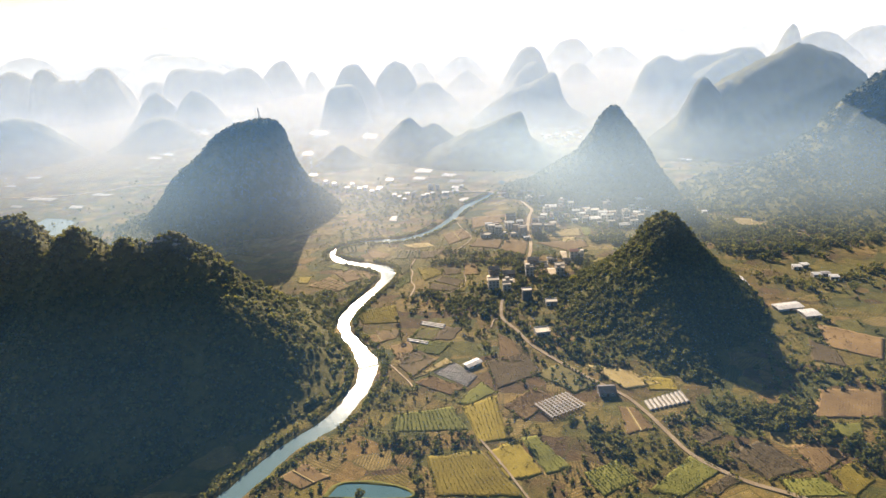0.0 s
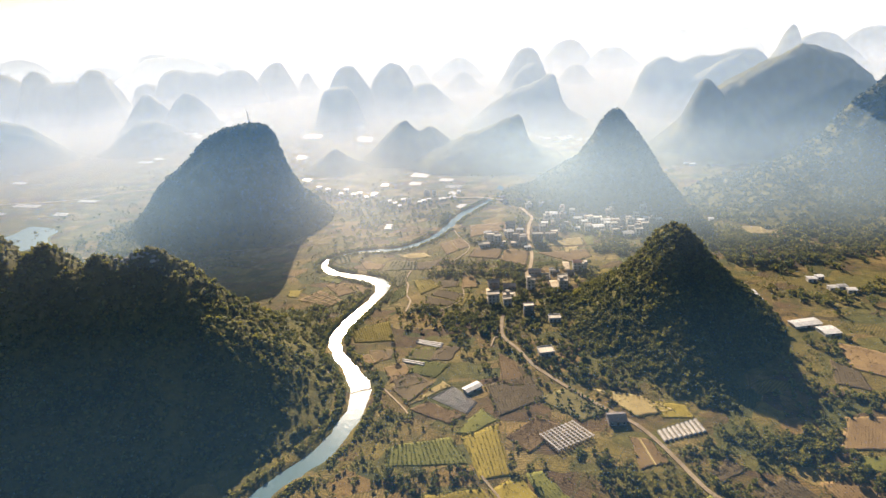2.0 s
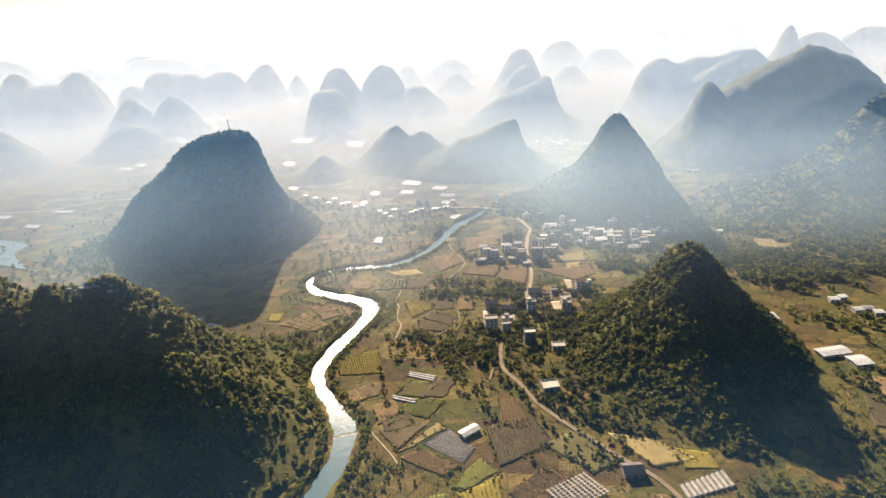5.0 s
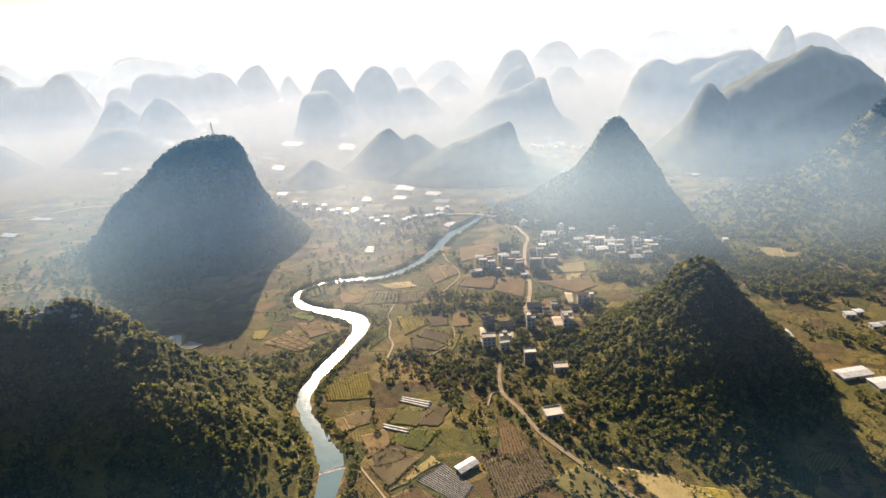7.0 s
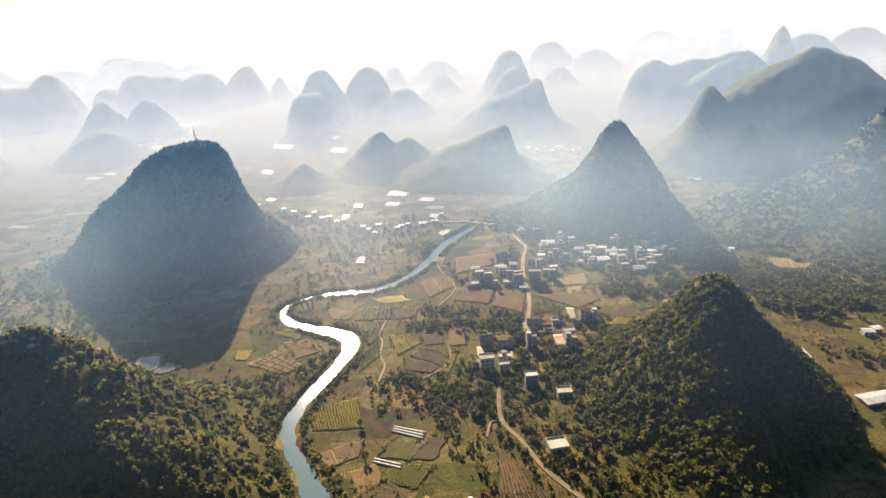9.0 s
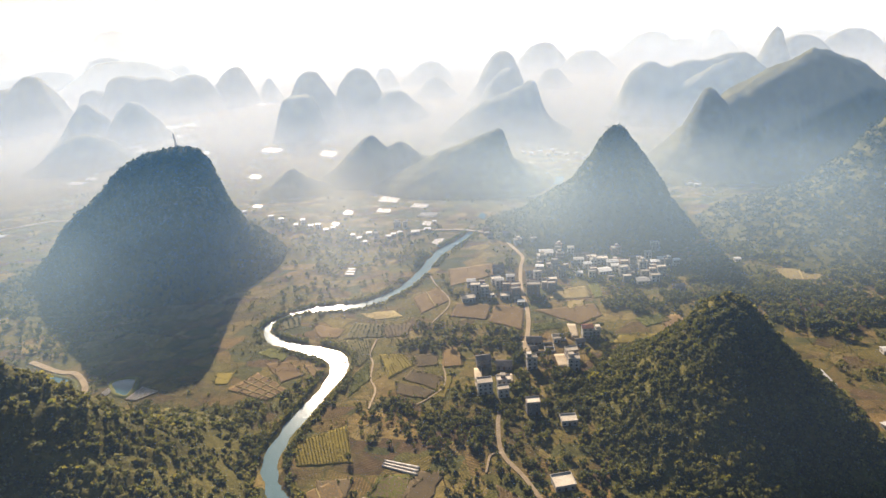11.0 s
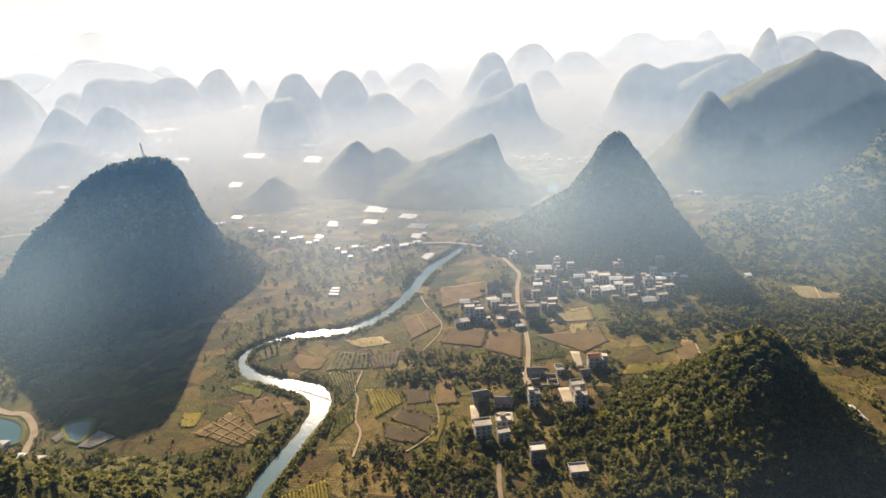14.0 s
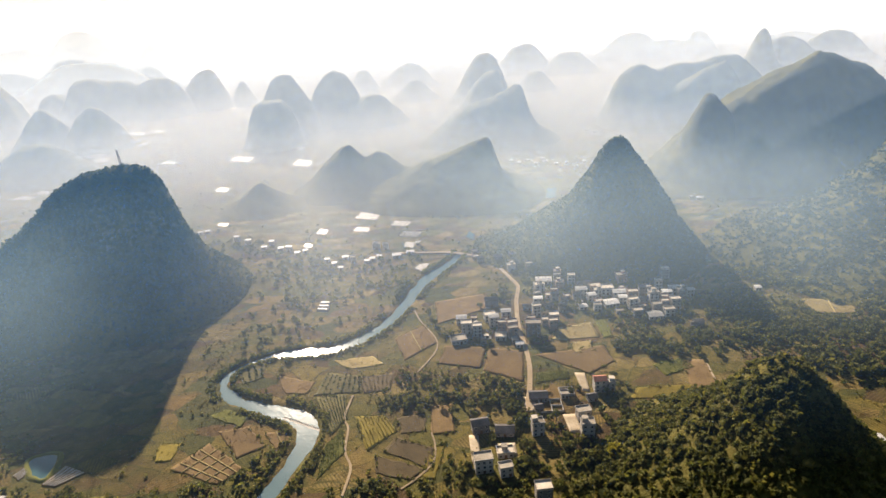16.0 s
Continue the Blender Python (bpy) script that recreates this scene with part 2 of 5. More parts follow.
ROOFS = [earth("roof_concrete", (0.30, 0.26, 0.20), (0.41, 0.36, 0.29), (0.52, 0.46, 0.38), 0.15, 1.2, 0.2, 0.85, 0.5),
         earth("roof_sheet", (0.30, 0.29, 0.28), (0.43, 0.42, 0.40), (0.55, 0.54, 0.52), 0.3, 1.2, 0.1, 0.4, 0.45),
         earth("roof_tiles_dark", (0.06, 0.055, 0.055), (0.10, 0.09, 0.085), (0.15, 0.13, 0.12), 0.2, 1.5, 0.5, 0.85, 0.2),
         earth("roof_tiles_red", (0.28, 0.10, 0.06), (0.38, 0.15, 0.09), (0.46, 0.21, 0.13), 0.2, 1.5, 0.5, 0.85, 0.15)]
GLASS, _nt, _b = blank("window_glass", 0.08)
_b.inputs["Base Color"].default_value = (0.03, 0.035, 0.045, 1)
_b.inputs["Specular IOR Level"].default_value = 0.6
FRAME = earth("door_wood", (0.08, 0.05, 0.03), (0.12, 0.075, 0.045), (0.16, 0.10, 0.06), 0.3, 2.0, 0.2, 0.6)
STEEL = earth("mast_steel", (0.16, 0.13, 0.12), (0.22, 0.18, 0.17), (0.28, 0.24, 0.22), 0.3, 2.0, 0.1, 0.5)
BARK = earth("bark", (0.05, 0.04, 0.03), (0.085, 0.065, 0.045), (0.12, 0.095, 0.07), 0.5, 3.0, 0.6)
ROCK = earth("limestone", (0.20, 0.19, 0.17), (0.30, 0.28, 0.25), (0.42, 0.40, 0.36), 0.1, 0.6, 1.0)
DRY = foliage("dry_grass", [(0.07, 0.065, 0.02), (0.12, 0.10, 0.03), (0.18, 0.14, 0.045), (0.25, 0.19, 0.07)])
YARD = earth("yard_concrete", (0.34, 0.27, 0.18), (0.44, 0.36, 0.25), (0.54, 0.45, 0.33), 0.15, 1.2, 0.2)
YELLOW = foliage("yellow_leaves", [(0.16, 0.15, 0.02), (0.25, 0.23, 0.025), (0.33, 0.30, 0.03)])
FAR_FOREST = foliage("far_forest_leaves", [(0.04, 0.052, 0.026), (0.056, 0.068, 0.033), (0.074, 0.084, 0.04)])

# ---- tools for shapes ----
rng = np.random.default_rng(7)
TABLE = np.random.default_rng(3).random((256, 256))


def grain(x, y, octaves=4, gain=0.5):
    """Smooth noise in the plane, about -1 to 1."""
    out, amp, total = np.zeros(np.broadcast(x, y).shape), 1.0, 0.0
    for o in range(octaves):
        fx, fy = x * 2 ** o + 17.3 * o, y * 2 ** o + 9.1 * o
        ix, iy = np.floor(fx).astype(int), np.floor(fy).astype(int)
        u, v = fx - ix, fy - iy
        u, v = u * u * (3 - 2 * u), v * v * (3 - 2 * v)
        t = lambda a, b: TABLE[a % 256, b % 256]
        out += amp * ((t(ix, iy) * (1 - u) + t(ix + 1, iy) * u) * (1 - v) + (t(ix, iy + 1) * (1 - u) + t(ix + 1, iy + 1) * u) * v)
        total, amp = total + amp, amp * gain
    return out / total * 2 - 1


def mesh_of(name, verts, faces, material=None, smooth=True):
    """A mesh from arrays: verts (n, 3), faces (m, 3 or 4)."""
    me = bpy.data.meshes.new(name)
    verts, faces = np.ascontiguousarray(verts, dtype=np.float32), np.ascontiguousarray(faces, dtype=np.int32)
    k = faces.shape[1]
    me.vertices.add(len(verts))
    me.vertices.foreach_set("co", verts.ravel())
    me.loops.add(faces.size)
    me.loops.foreach_set("vertex_index", faces.ravel())
    me.polygons.add(len(faces))
    me.polygons.foreach_set("loop_start", np.arange(0, faces.size, k, dtype=np.int32))
    me.polygons.foreach_set("use_smooth", np.full(len(faces), smooth))
    me.update(calc_edges=True)
    if material:
        me.materials.append(material)
    return me


def sheet(xs, ys, zs):
    """Grid of points (ny, nx) as vertices and quads."""
    ny, nx = zs.shape
    v = np.stack([xs, ys, zs], -1).reshape(-1, 3)
    i = (np.arange(ny - 1)[:, None] * nx + np.arange(nx - 1)[None]).ravel()
    return v, np.stack([i, i + 1, i + nx + 1, i + nx], 1)


def child(ob, parent):
    ob.parent = parent
    return ob


def part(name, bm, material, parent, label=""):
    me = bpy.data.meshes.new(name)
    bm.to_mesh(me)
    bm.free()
    me.materials.append(material)
    ob = child(new(name, me), parent)
    return tagged(ob, label)


def box(bm, x0, y0, z0, x1, y1, z1):
    c = [bm.verts.new(p) for p in ((x0, y0, z0), (x1, y0, z0), (x1, y1, z0), (x0, y1, z0), (x0, y0, z1), (x1, y0, z1), (x1, y1, z1), (x0, y1, z1))]
    for f in ((0, 3, 2, 1), (4, 5, 6, 7), (0, 1, 5, 4), (1, 2, 6, 5), (2, 3, 7, 6), (3, 0, 4, 7)):
        bm.faces.new([c[i] for i in f])


def _spray(count, size):
    """Loose sprays of curved leaf blades turned outwards at random."""
    r = np.random.default_rng(40 + count)
    out = []
    for _ in range(12):
        rows = []
        for k in range(count):
            d = r.normal(0, 1, 3)
            d /= np.linalg.norm(d)
            n = d + r.normal(0, 0.55, 3)
            n /= np.linalg.norm(n)
            a = np.cross(n, r.normal(0, 1, 3))
            a /= np.linalg.norm(a)
            b = np.cross(n, a)
            c, w, l = d * r.uniform(0.35, 0.85), size * r.uniform(0.7, 1.2), size * r.uniform(0.8, 1.4)
            rows += [c - a * w * 0.6 - b * l * 0.8, c + a * w * 0.7 - b * l * 0.5 - n * 0.12, c + a * w * 0.5 + b * l - n * 0.2, c - a * w * 0.8 + b * l * 0.6 + n * 0.08]
        out.append(rows)
    return np.array(out), np.arange(count * 4).reshape(count, 4)


def _lump():
    """Uneven rounded crowns, without an underside."""
    bm = bmesh.new()
    bmesh.ops.create_icosphere(bm, subdivisions=1, radius=1.0)
    bmesh.ops.delete(bm, geom=[v for v in bm.verts if v.co.z < -0.55], context="VERTS")
    bm.verts.index_update()
    base, faces = [v.co.copy() for v in bm.verts], [[v.index for v in f.verts] for f in bm.faces]
    bm.free()
    out = []
    for k in range(12):
        o = Vector((k * 7.3, k * 3.1, 0))
        out.append([list(p * (1 + 0.45 * noise.noise(p * 1.5 + o) + 0.3 * noise.noise(p * 3.4 + o))) for p in base])
    return np.array(out), np.array(faces)


LUMP = _lump()
SMALL = _spray(10, 0.45)
TINY = _spray(5, 0.66)


def clumps(name, at, size, material, tall=1.0, shapes=SMALL):
    """One mesh of many uneven leaf clumps."""
    t, f = shapes
    at, n = np.asarray(at, float), len(at)
    size = np.broadcast_to(size, n)
    k, a = rng.integers(0, len(t), n), rng.uniform(0, 6.283, n)
    v = t[k] * (size[:, None] * np.stack([rng.uniform(0.8, 1.25, n), rng.uniform(0.8, 1.25, n), rng.uniform(0.7, 1.15, n) * tall], 1))[:, None, :]
    c, s = np.cos(a)[:, None], np.sin(a)[:, None]
    v = np.stack([v[..., 0] * c - v[..., 1] * s, v[..., 0] * s + v[..., 1] * c, v[..., 2]], -1) + at[:, None, :]
    faces = (f[None] + (np.arange(n) * t.shape[1])[:, None, None]).reshape(-1, f.shape[1])
    return mesh_of(name, v.reshape(-1, 3), faces, material)


def line(points, step=4.0):
    """A smooth line through the points, in even steps."""
    p = np.array(points, float)
    q = np.vstack([2 * p[0] - p[1], p, 2 * p[-1] - p[-2]])
    out = []
    for i in range(1, len(q) - 2):
        n = max(2, int(np.linalg.norm(q[i + 1][:2] - q[i][:2]) / step))
        t = np.linspace(0, 1, n, endpoint=False)[:, None]
        out.append(0.5 * (2 * q[i] + (q[i + 1] - q[i - 1]) * t + (2 * q[i - 1] - 5 * q[i] + 4 * q[i + 1] - q[i + 2]) * t ** 2 + (3 * q[i] - q[i - 1] - 3 * q[i + 1] + q[i + 2]) * t ** 3))
    return np.vstack(out + [p[-1:]])


def ribbon(name, points, width, top, material, depth=0.6, ragged=0.15):
    """A strip with thickness along a smooth line; a third number at a point is its width there."""
    p = line(points, 3.0)
    w = p[:, 2] if p.shape[1] > 2 else np.full(len(p), float(width))
    d = np.gradient(p[:, :2], axis=0)
    d /= np.linalg.norm(d, axis=1)[:, None]
    side = np.stack([-d[:, 1], d[:, 0]], 1)
    s = np.arange(len(p))
    l = p[:, :2] + side * (w / 2 * (1 + ragged * grain(s * 0.35, s * 0 + 3.3)))[:, None]
    r = p[:, :2] - side * (w / 2 * (1 + ragged * grain(s * 0.35, s * 0 + 8.7)))[:, None]
    z = np.full((len(p), 1), float(top))
    rows = np.stack([np.hstack([l, z - depth]), np.hstack([l, z]), np.hstack([r, z]), np.hstack([r, z - depth])], 1)
    v, f = sheet(rows[..., 0], rows[..., 1], rows[..., 2])
    return new(name, mesh_of(name, v, f, material, False))


def profile(x, y, summits, cut=0.12):
    """Height of a hill made of rounded, steep-sided summits (x, y, height, reach west, east, to the front, to the back, steepness)."""
    total = np.zeros(np.broadcast(x, y).shape)
    for sx, sy, h, ww, we, wf, wb, p in summits:
        dx, dy = x - sx, y - sy
        u = np.hypot(dx / np.where(dx < 0, ww, we), dy / np.where(dy < 0, wf, wb))
        total += np.maximum(h * ((1 + cut) * np.exp(-u ** p) - cut), 0) ** 5
    return total ** 0.2


LEVELS = (1.0, 0.96, 0.85, 0.65, 0.45, 0.25, 0.0)


def cone(x, y, at):
    """Height of one summit (x, y, height, reach to the west, east, front, back at each of the LEVELS below the top)."""
    sx, sy, h, west, east, front, back = at
    dx, dy = x - sx, y - sy
    r = np.hypot(dx, dy) + 1e-6
    c2 = (dx / r) ** 2
    out, inner = np.zeros(r.shape), np.zeros(r.shape)
    for k in range(6):
        outer = (c2 / np.where(dx < 0, west[k], east[k]) ** 2 + (1 - c2) / np.where(dy < 0, front[k], back[k]) ** 2) ** -0.5
        f = np.clip((r - inner) / (outer - inner), 0, 1)
        out = np.where(r >= inner, h * (LEVELS[k] + (LEVELS[k + 1] - LEVELS[k]) * f), out)
        inner = outer
    return out


SURFACE = {}


def hill(label, summits, step=4.0, rough=0.05, grow=0, size=(1.2, 2.4), leaves=None, name="karst_hill", shapes=SMALL, cones=(), crowns=0, shore=False):
    s = np.array(list(summits) + [(c[0], c[1], c[2], *[q[5] / 3.0 for q in c[3:]], 2.0) for c in cones])
    reach = 3.2
    x = np.arange((s[:, 0] - s[:, 3] * reach).min(), (s[:, 0] + s[:, 4] * reach).max(), step)
    y = np.arange((s[:, 1] - s[:, 5] * reach).min(), (s[:, 1] + s[:, 6] * reach).max(), step)
    X, Y = np.meshgrid(x, y)
    top = s[:, 2].max()
    bend = 0.03 if cones else 0.09
    wx = X + top * bend * grain(X / top * 2.2, Y / top * 2.2 + 40)
    wy = Y + top * bend * grain(X / top * 2.2 + 80, Y / top * 2.2)
    Z = profile(wx, wy, summits) ** 5
    for c in cones:
        Z = Z + cone(wx, wy, c) ** 5
    Z = Z ** 0.2
    if shore:                           # the foot stays clear of the river
        w = line(RIVER, 6.0)
        gap = np.min(np.stack([np.hypot(X - a, Y - b) - c / 2 for a, b, c in w]), 0)
        k = np.clip((gap - 5) / 45, 0, 1)
        Z = Z * k * (2 - k)
    on = np.clip(Z / top * 4, 0, 1)
    Z = Z + on * top * rough * (grain(X / top * 5, Y / top * 5, 4, 0.55) + 0.5 * grain(X / 9.0, Y / 9.0, 2)) + on * rng.normal(0, 0.16 * step, Z.shape)
    SURFACE[label] = (x, y, Z)
    Z = np.where(Z < 0.4, -2.5, Z)
    v, f = sheet(X, Y, Z)
    f = f[(Z.ravel()[f] > -2).any(1)]
    used, f = np.unique(f, return_inverse=True)
    ob = new(name, mesh_of(name, v[used], f.reshape(-1, 4), HILLSIDE))
    tagged(ob, label, "hill")
    if grow:
        q = v[used][f.reshape(-1, 4)]
        cr = np.cross(q[:, 2] - q[:, 0], q[:, 3] - q[:, 1])
        area = np.linalg.norm(cr, axis=1)
        flat = np.abs(cr[:, 2]) / area
        pick = rng.choice(len(q), grow, p=area / area.sum())
        w = rng.dirichlet((1, 1, 1, 1), grow)
        at = (q[pick] * w[..., None]).sum(1)
        foot = np.clip((at[:, 2] + 0.5) / (0.16 * top), 0, 1)
        bare = (flat[pick] < 0.55) & (grain(at[:, 0] / 7, at[:, 2] / 7, 2) > 0.34)
        at = at[(rng.random(grow) < 0.55 + 0.45 * foot) & (at[:, 2] > -0.5) & ~bare]
        sz = rng.uniform(*size, len(at)) * rng.choice((0.6, 0.9, 1.25), len(at), p=(0.45, 0.4, 0.15)) * (1 + 0.25 * grain(at[:, 0] / 20, at[:, 1] / 20))
        if crowns:                      # each tree a crown of several clumps
            core = at + np.column_stack([rng.normal(0, 0.1, (len(at), 2)), sz * 0.3])
            tagged(child(new("crowns", clumps("crowns", core, sz * 0.66, leaves or FOREST, 0.9, LUMP)), ob), "rounded dark green tree crowns", kind="stuff")
            at, sz = np.repeat(at, crowns, 0), np.repeat(sz, crowns)
            d = rng.normal(0, 1, at.shape)
            d[:, 2] = np.abs(d[:, 2]) * 0.9 + 0.15
            d /= np.linalg.norm(d, axis=1)[:, None]
            at = at + d * (sz * rng.uniform(0.55, 0.95, len(sz)))[:, None]
            sz = sz * rng.uniform(0.42, 0.72, len(sz))
        else:
            at[:, 2] += sz * rng.uniform(0.2, 0.7, len(at))
        wood = child(new("canopy", clumps("canopy", at, sz, leaves or FOREST, 1.15, shapes)), ob)
        tagged(wood, "dense dark green treetops", kind="stuff")
    return ob


def height_on(label, px, py):
    x, y, Z = SURFACE[label]
    return float(Z[np.abs(y - py).argmin(), np.abs(x - px).argmin()])

# ---- land ----
RIVER = [(-190, 175, 15), (-148, 226, 15), (-121, 265, 16), (-106, 286, 15), (-86, 306, 16), (-73, 328, 16), (-66, 352, 16), (-65, 376, 19), (-73, 398, 15),
         (-88, 425, 12), (-94, 450, 12), (-87, 478, 13), (-75, 505, 13), (-63, 535, 15), (-62, 556, 17), (-76, 572, 16), (-97, 583, 13), (-118, 597, 11),
         (-131, 615, 8), (-128, 637, 5), (-104, 651, 6), (-80, 653, 12), (-52, 652, 14), (-28, 664, 12), (-5, 687, 11), (14, 722, 11), (27, 752, 12), (45, 781, 14), (70, 812, 10), (84, 838, 6)]


def spaced(lo, hi, step, out_lo, out_hi, growth=1.12):
    mid = list(np.arange(lo, hi + step, step))
    up, d = [], step
    while (up[-1] if up else mid[-1]) < out_hi:
        d *= growth
        up.append((up[-1] if up else mid[-1]) + d)
    down, d = [], step
    while (down[-1] if down else lo) > out_lo:
        d *= growth
        down.append((down[-1] if down else lo) - d)
    return np.array(down[::-1] + mid + up)


def ground():
    X, Y = np.meshgrid(spaced(-420, 520, 3.1, -6500, 6500), spaced(190, 870, 3.1, -900, 6500))
    Z = 0.25 * grain(X / 16, Y / 16, 3)
    p = line(RIVER, 3.0)
    near = (X > -260) & (X < 160) & (Y > 130) & (Y < 900)
    px, py = X[near], Y[near]
    edge = 2.4 * grain(px / 11, py / 11, 3)
    best, wid = np.full(px.shape, 1e9), np.zeros(px.shape)
    for x, y, w in p:
        d = np.hypot(px - x, py - y) - w * (0.43 if y < 600 else 0.52) + 1.5 + edge
        m = d < best
        best[m], wid[m] = d[m], w
    bank = np.clip((3.0 - best) / 5.0, 0, 1)
    Z[near] -= 3.6 * bank * bank * (3 - 2 * bank)
    v, f = sheet(X, Y, Z)
    return tagged(new("ground", mesh_of("ground", v, f, GROUND)), "brown and olive patchwork of dry farmland", "ground", kind="structure")


ground()
tagged(ribbon("river", [(x, y, w + 7) for x, y, w in RIVER], 0, -1.3, WATER, 1.5, 0.0), "winding river reflecting the low sun", "river", kind="structure")

# ---- hills ----
hill("steep wooded limestone cone above the orchards", [(182, 434, 62, 31, 13, 66, 40, 1.4), (166, 436, 14, 36, 36, 50, 40, 1.6)], 2.4, 0.045, 5000, (1.5, 3.2), crowns=5, cones=[(193, 455, 80, (6, 14, 23, 33, 50, 84), (7, 15, 28, 43, 58, 86), (8, 18, 33, 48, 66, 96), (6, 14, 26, 40, 56, 85))])
hill("wooded limestone ridge with two tops beside the river", [(-206, 414, 107, 60, 56, 60, 48, 1.4), (-278, 400, 119, 60, 45, 78, 50, 1.7), (-240, 408, 102, 45, 40, 72, 38, 2.0), (-328, 418, 126, 60, 50, 80, 50, 1.8), (-183, 396, 82, 46, 50, 44, 64, 1.3), (-158, 376, 52, 46, 46, 40, 70, 1.3), (-132, 358, 26, 40, 34, 36, 64, 1.4), (-190, 380, 66, 60, 36, 60, 36, 1.6), (-262, 322, 50, 100, 62, 60, 80, 1.6), (-215, 324, 28, 60, 40, 50, 60, 1.6)], 3.0, 0.045, 8000, (1.5, 3.2), SCRUB, crowns=3, shore=True)
hill("tall round-topped limestone hill with a mast", [(-306, 848, 116, 58, 40, 50, 60, 2.2), (-330, 800, 30, 90, 80, 70, 90, 1.6)], 3.6, 0.022, 16000, (0.9, 1.8), FAR_FOREST, shapes=TINY, cones=[(-242, 800, 139, (38, 68, 101, 138, 164, 200), (25, 32, 37, 45, 61, 96), (14, 28, 40, 52, 70, 112), (16, 30, 40, 50, 66, 104))])
hill("sharp limestone cone above the village", [(170, 830, 22, 50, 60, 50, 50, 1.8)], 3.2, 0.025, 15000, (0.8, 1.6), FAR_FOREST, shapes=TINY, cones=[(263, 822, 119, (13, 24, 35, 55, 96, 150), (9, 20, 37, 53, 65, 88), (9, 20, 38, 56, 78, 120), (9, 20, 36, 52, 68, 100))])
hill("limestone hill with a steep drop on one side", [], 4.0, 0.035, cones=[(166, 1087, 82, (14, 38, 92, 132, 172, 225), (5, 8, 12, 17, 36, 84), (10, 26, 50, 72, 95, 130), (10, 26, 50, 72, 95, 130))])
hill("low double-topped limestone hill", [(-54, 1169, 74, 62, 48, 60, 60, 1.7), (-8, 1169, 58, 40, 60, 60, 60, 2.0), (55, 1155, 32, 60, 70, 60, 60, 2.0)], 4.0, 0.05)
hill("small wooded cone in the plain", [(-189, 1106, 40, 40, 42, 40, 40, 1.4)], 4.0, 0.05)
hill("slender limestone spire", [(478, 1012, 34, 70, 70, 55, 50, 1.6)], 4.0, 0.03, cones=[(482, 1022, 131, (9, 17, 26, 35, 44, 70), (9, 20, 40, 66, 94, 132), (8, 20, 36, 52, 72, 100), (8, 20, 36, 52, 72, 100))])
hill("broad limestone mountain with a stepped top", [], 5.0, 0.03, cones=[(646, 1032, 176, (8, 46, 124, 168, 208, 256), (26, 84, 133, 162, 188, 228), (10, 28, 56, 80, 100, 130), (20, 50, 90, 120, 150, 190))])
hill("long wooded slope at the edge of the valley", [(625, 780, 150, 120, 120, 100, 75, 1.5), (520, 745, 48, 110, 120, 110, 80, 1.5)], 3.4, 0.05, 9500, (1.6, 3.4), FAR_FOREST, crowns=2, shapes=TINY)
# far ranges
hill("hazy limestone peak with a sharp edge", [], 6.0, 0.035, cones=[(314, 1488, 117, (14, 48, 118, 156, 186, 230), (5, 9, 15, 22, 38, 90), (12, 30, 52, 75, 100, 130), (12, 30, 52, 75, 100, 130))])
hill("hazy leaning limestone peak", [(337, 1850, 122, 100.8, 44.8, 90, 90, 2.24)], 10.0, 0.04)
hill("hazy tall limestone peak", [(380, 2200, 157, 106.4, 67.2, 100, 100, 2.6)], 10.0, 0.04)
hill("hazy steep-sided limestone massif", [], 6.0, 0.03, cones=[(606, 1530, 138, (18, 40, 56, 62, 68, 86), (18, 42, 70, 95, 110, 130), (15, 36, 60, 85, 105, 130), (15, 36, 60, 85, 105, 130)), (712, 1545, 130, (22, 48, 70, 95, 110, 130), (20, 45, 70, 95, 110, 130), (15, 36, 60, 85, 105, 130), (15, 36, 60, 85, 105, 130)), (836, 1545, 143, (40, 74, 110, 130, 150, 170), (24, 44, 76, 100, 122, 150), (15, 36, 60, 85, 105, 130), (15, 36, 60, 85, 105, 130)), (770, 1450, 136, (22, 56, 104, 140, 162, 190), (8, 16, 30, 46, 62, 86), (12, 26, 44, 60, 74, 90), (12, 26, 44, 60, 74, 90))])
hill("hazy round limestone dome", [(-240, 1900, 150, 96, 70, 90, 90, 2.6), (-112, 1950, 146, 84, 72, 90, 90, 2.6), (-10, 1900, 80, 84, 80, 90, 90, 2.83)], 7.0, 0.035)
hill("hazy blunt limestone tower", [(-252, 1650, 108, 64, 60, 70, 70, 4.2)], 6.0, 0.03)
hill("hazy far limestone dome", [(-676, 2700, 150, 112, 72, 120, 120, 2.6), (-545, 2720, 94, 44, 40, 60, 60, 2.2)], 10.0, 0.03)
hill("hazy long flat-topped limestone ridge", [(-1085, 2575, 150, 96, 120, 120, 120, 3.0), (-965, 2560, 136, 120, 120, 120, 120, 3.07), (-815, 2560, 137, 120, 96, 120, 120, 3.0), (-1225, 2600, 104, 70, 80, 90, 90, 2.6)], 10.0, 0.03)
hill("hazy limestone cone", [(-747, 1842, 109, 80.64, 67.2, 70, 70, 2.01)], 8.0, 0.03)
hill("hazy limestone cone", [(-869, 1842, 112, 84, 67.2, 70, 70, 2.01)], 8.0, 0.03)
hill("hazy broad limestone dome", [(-1262, 2300, 181, 96, 72, 120, 120, 2.8), (-1496, 2300, 190, 56, 50, 120, 120, 2.4), (-1625, 2300, 190, 110, 84, 120, 120, 2.83), (-1400, 2300, 146, 168, 168, 120, 120, 2.83)], 10.0, 0.03)
hill("hazy low hill in the plain", [(-717, 1500, 70, 100.8, 84, 80, 80, 2.36)], 8.0, 0.04)
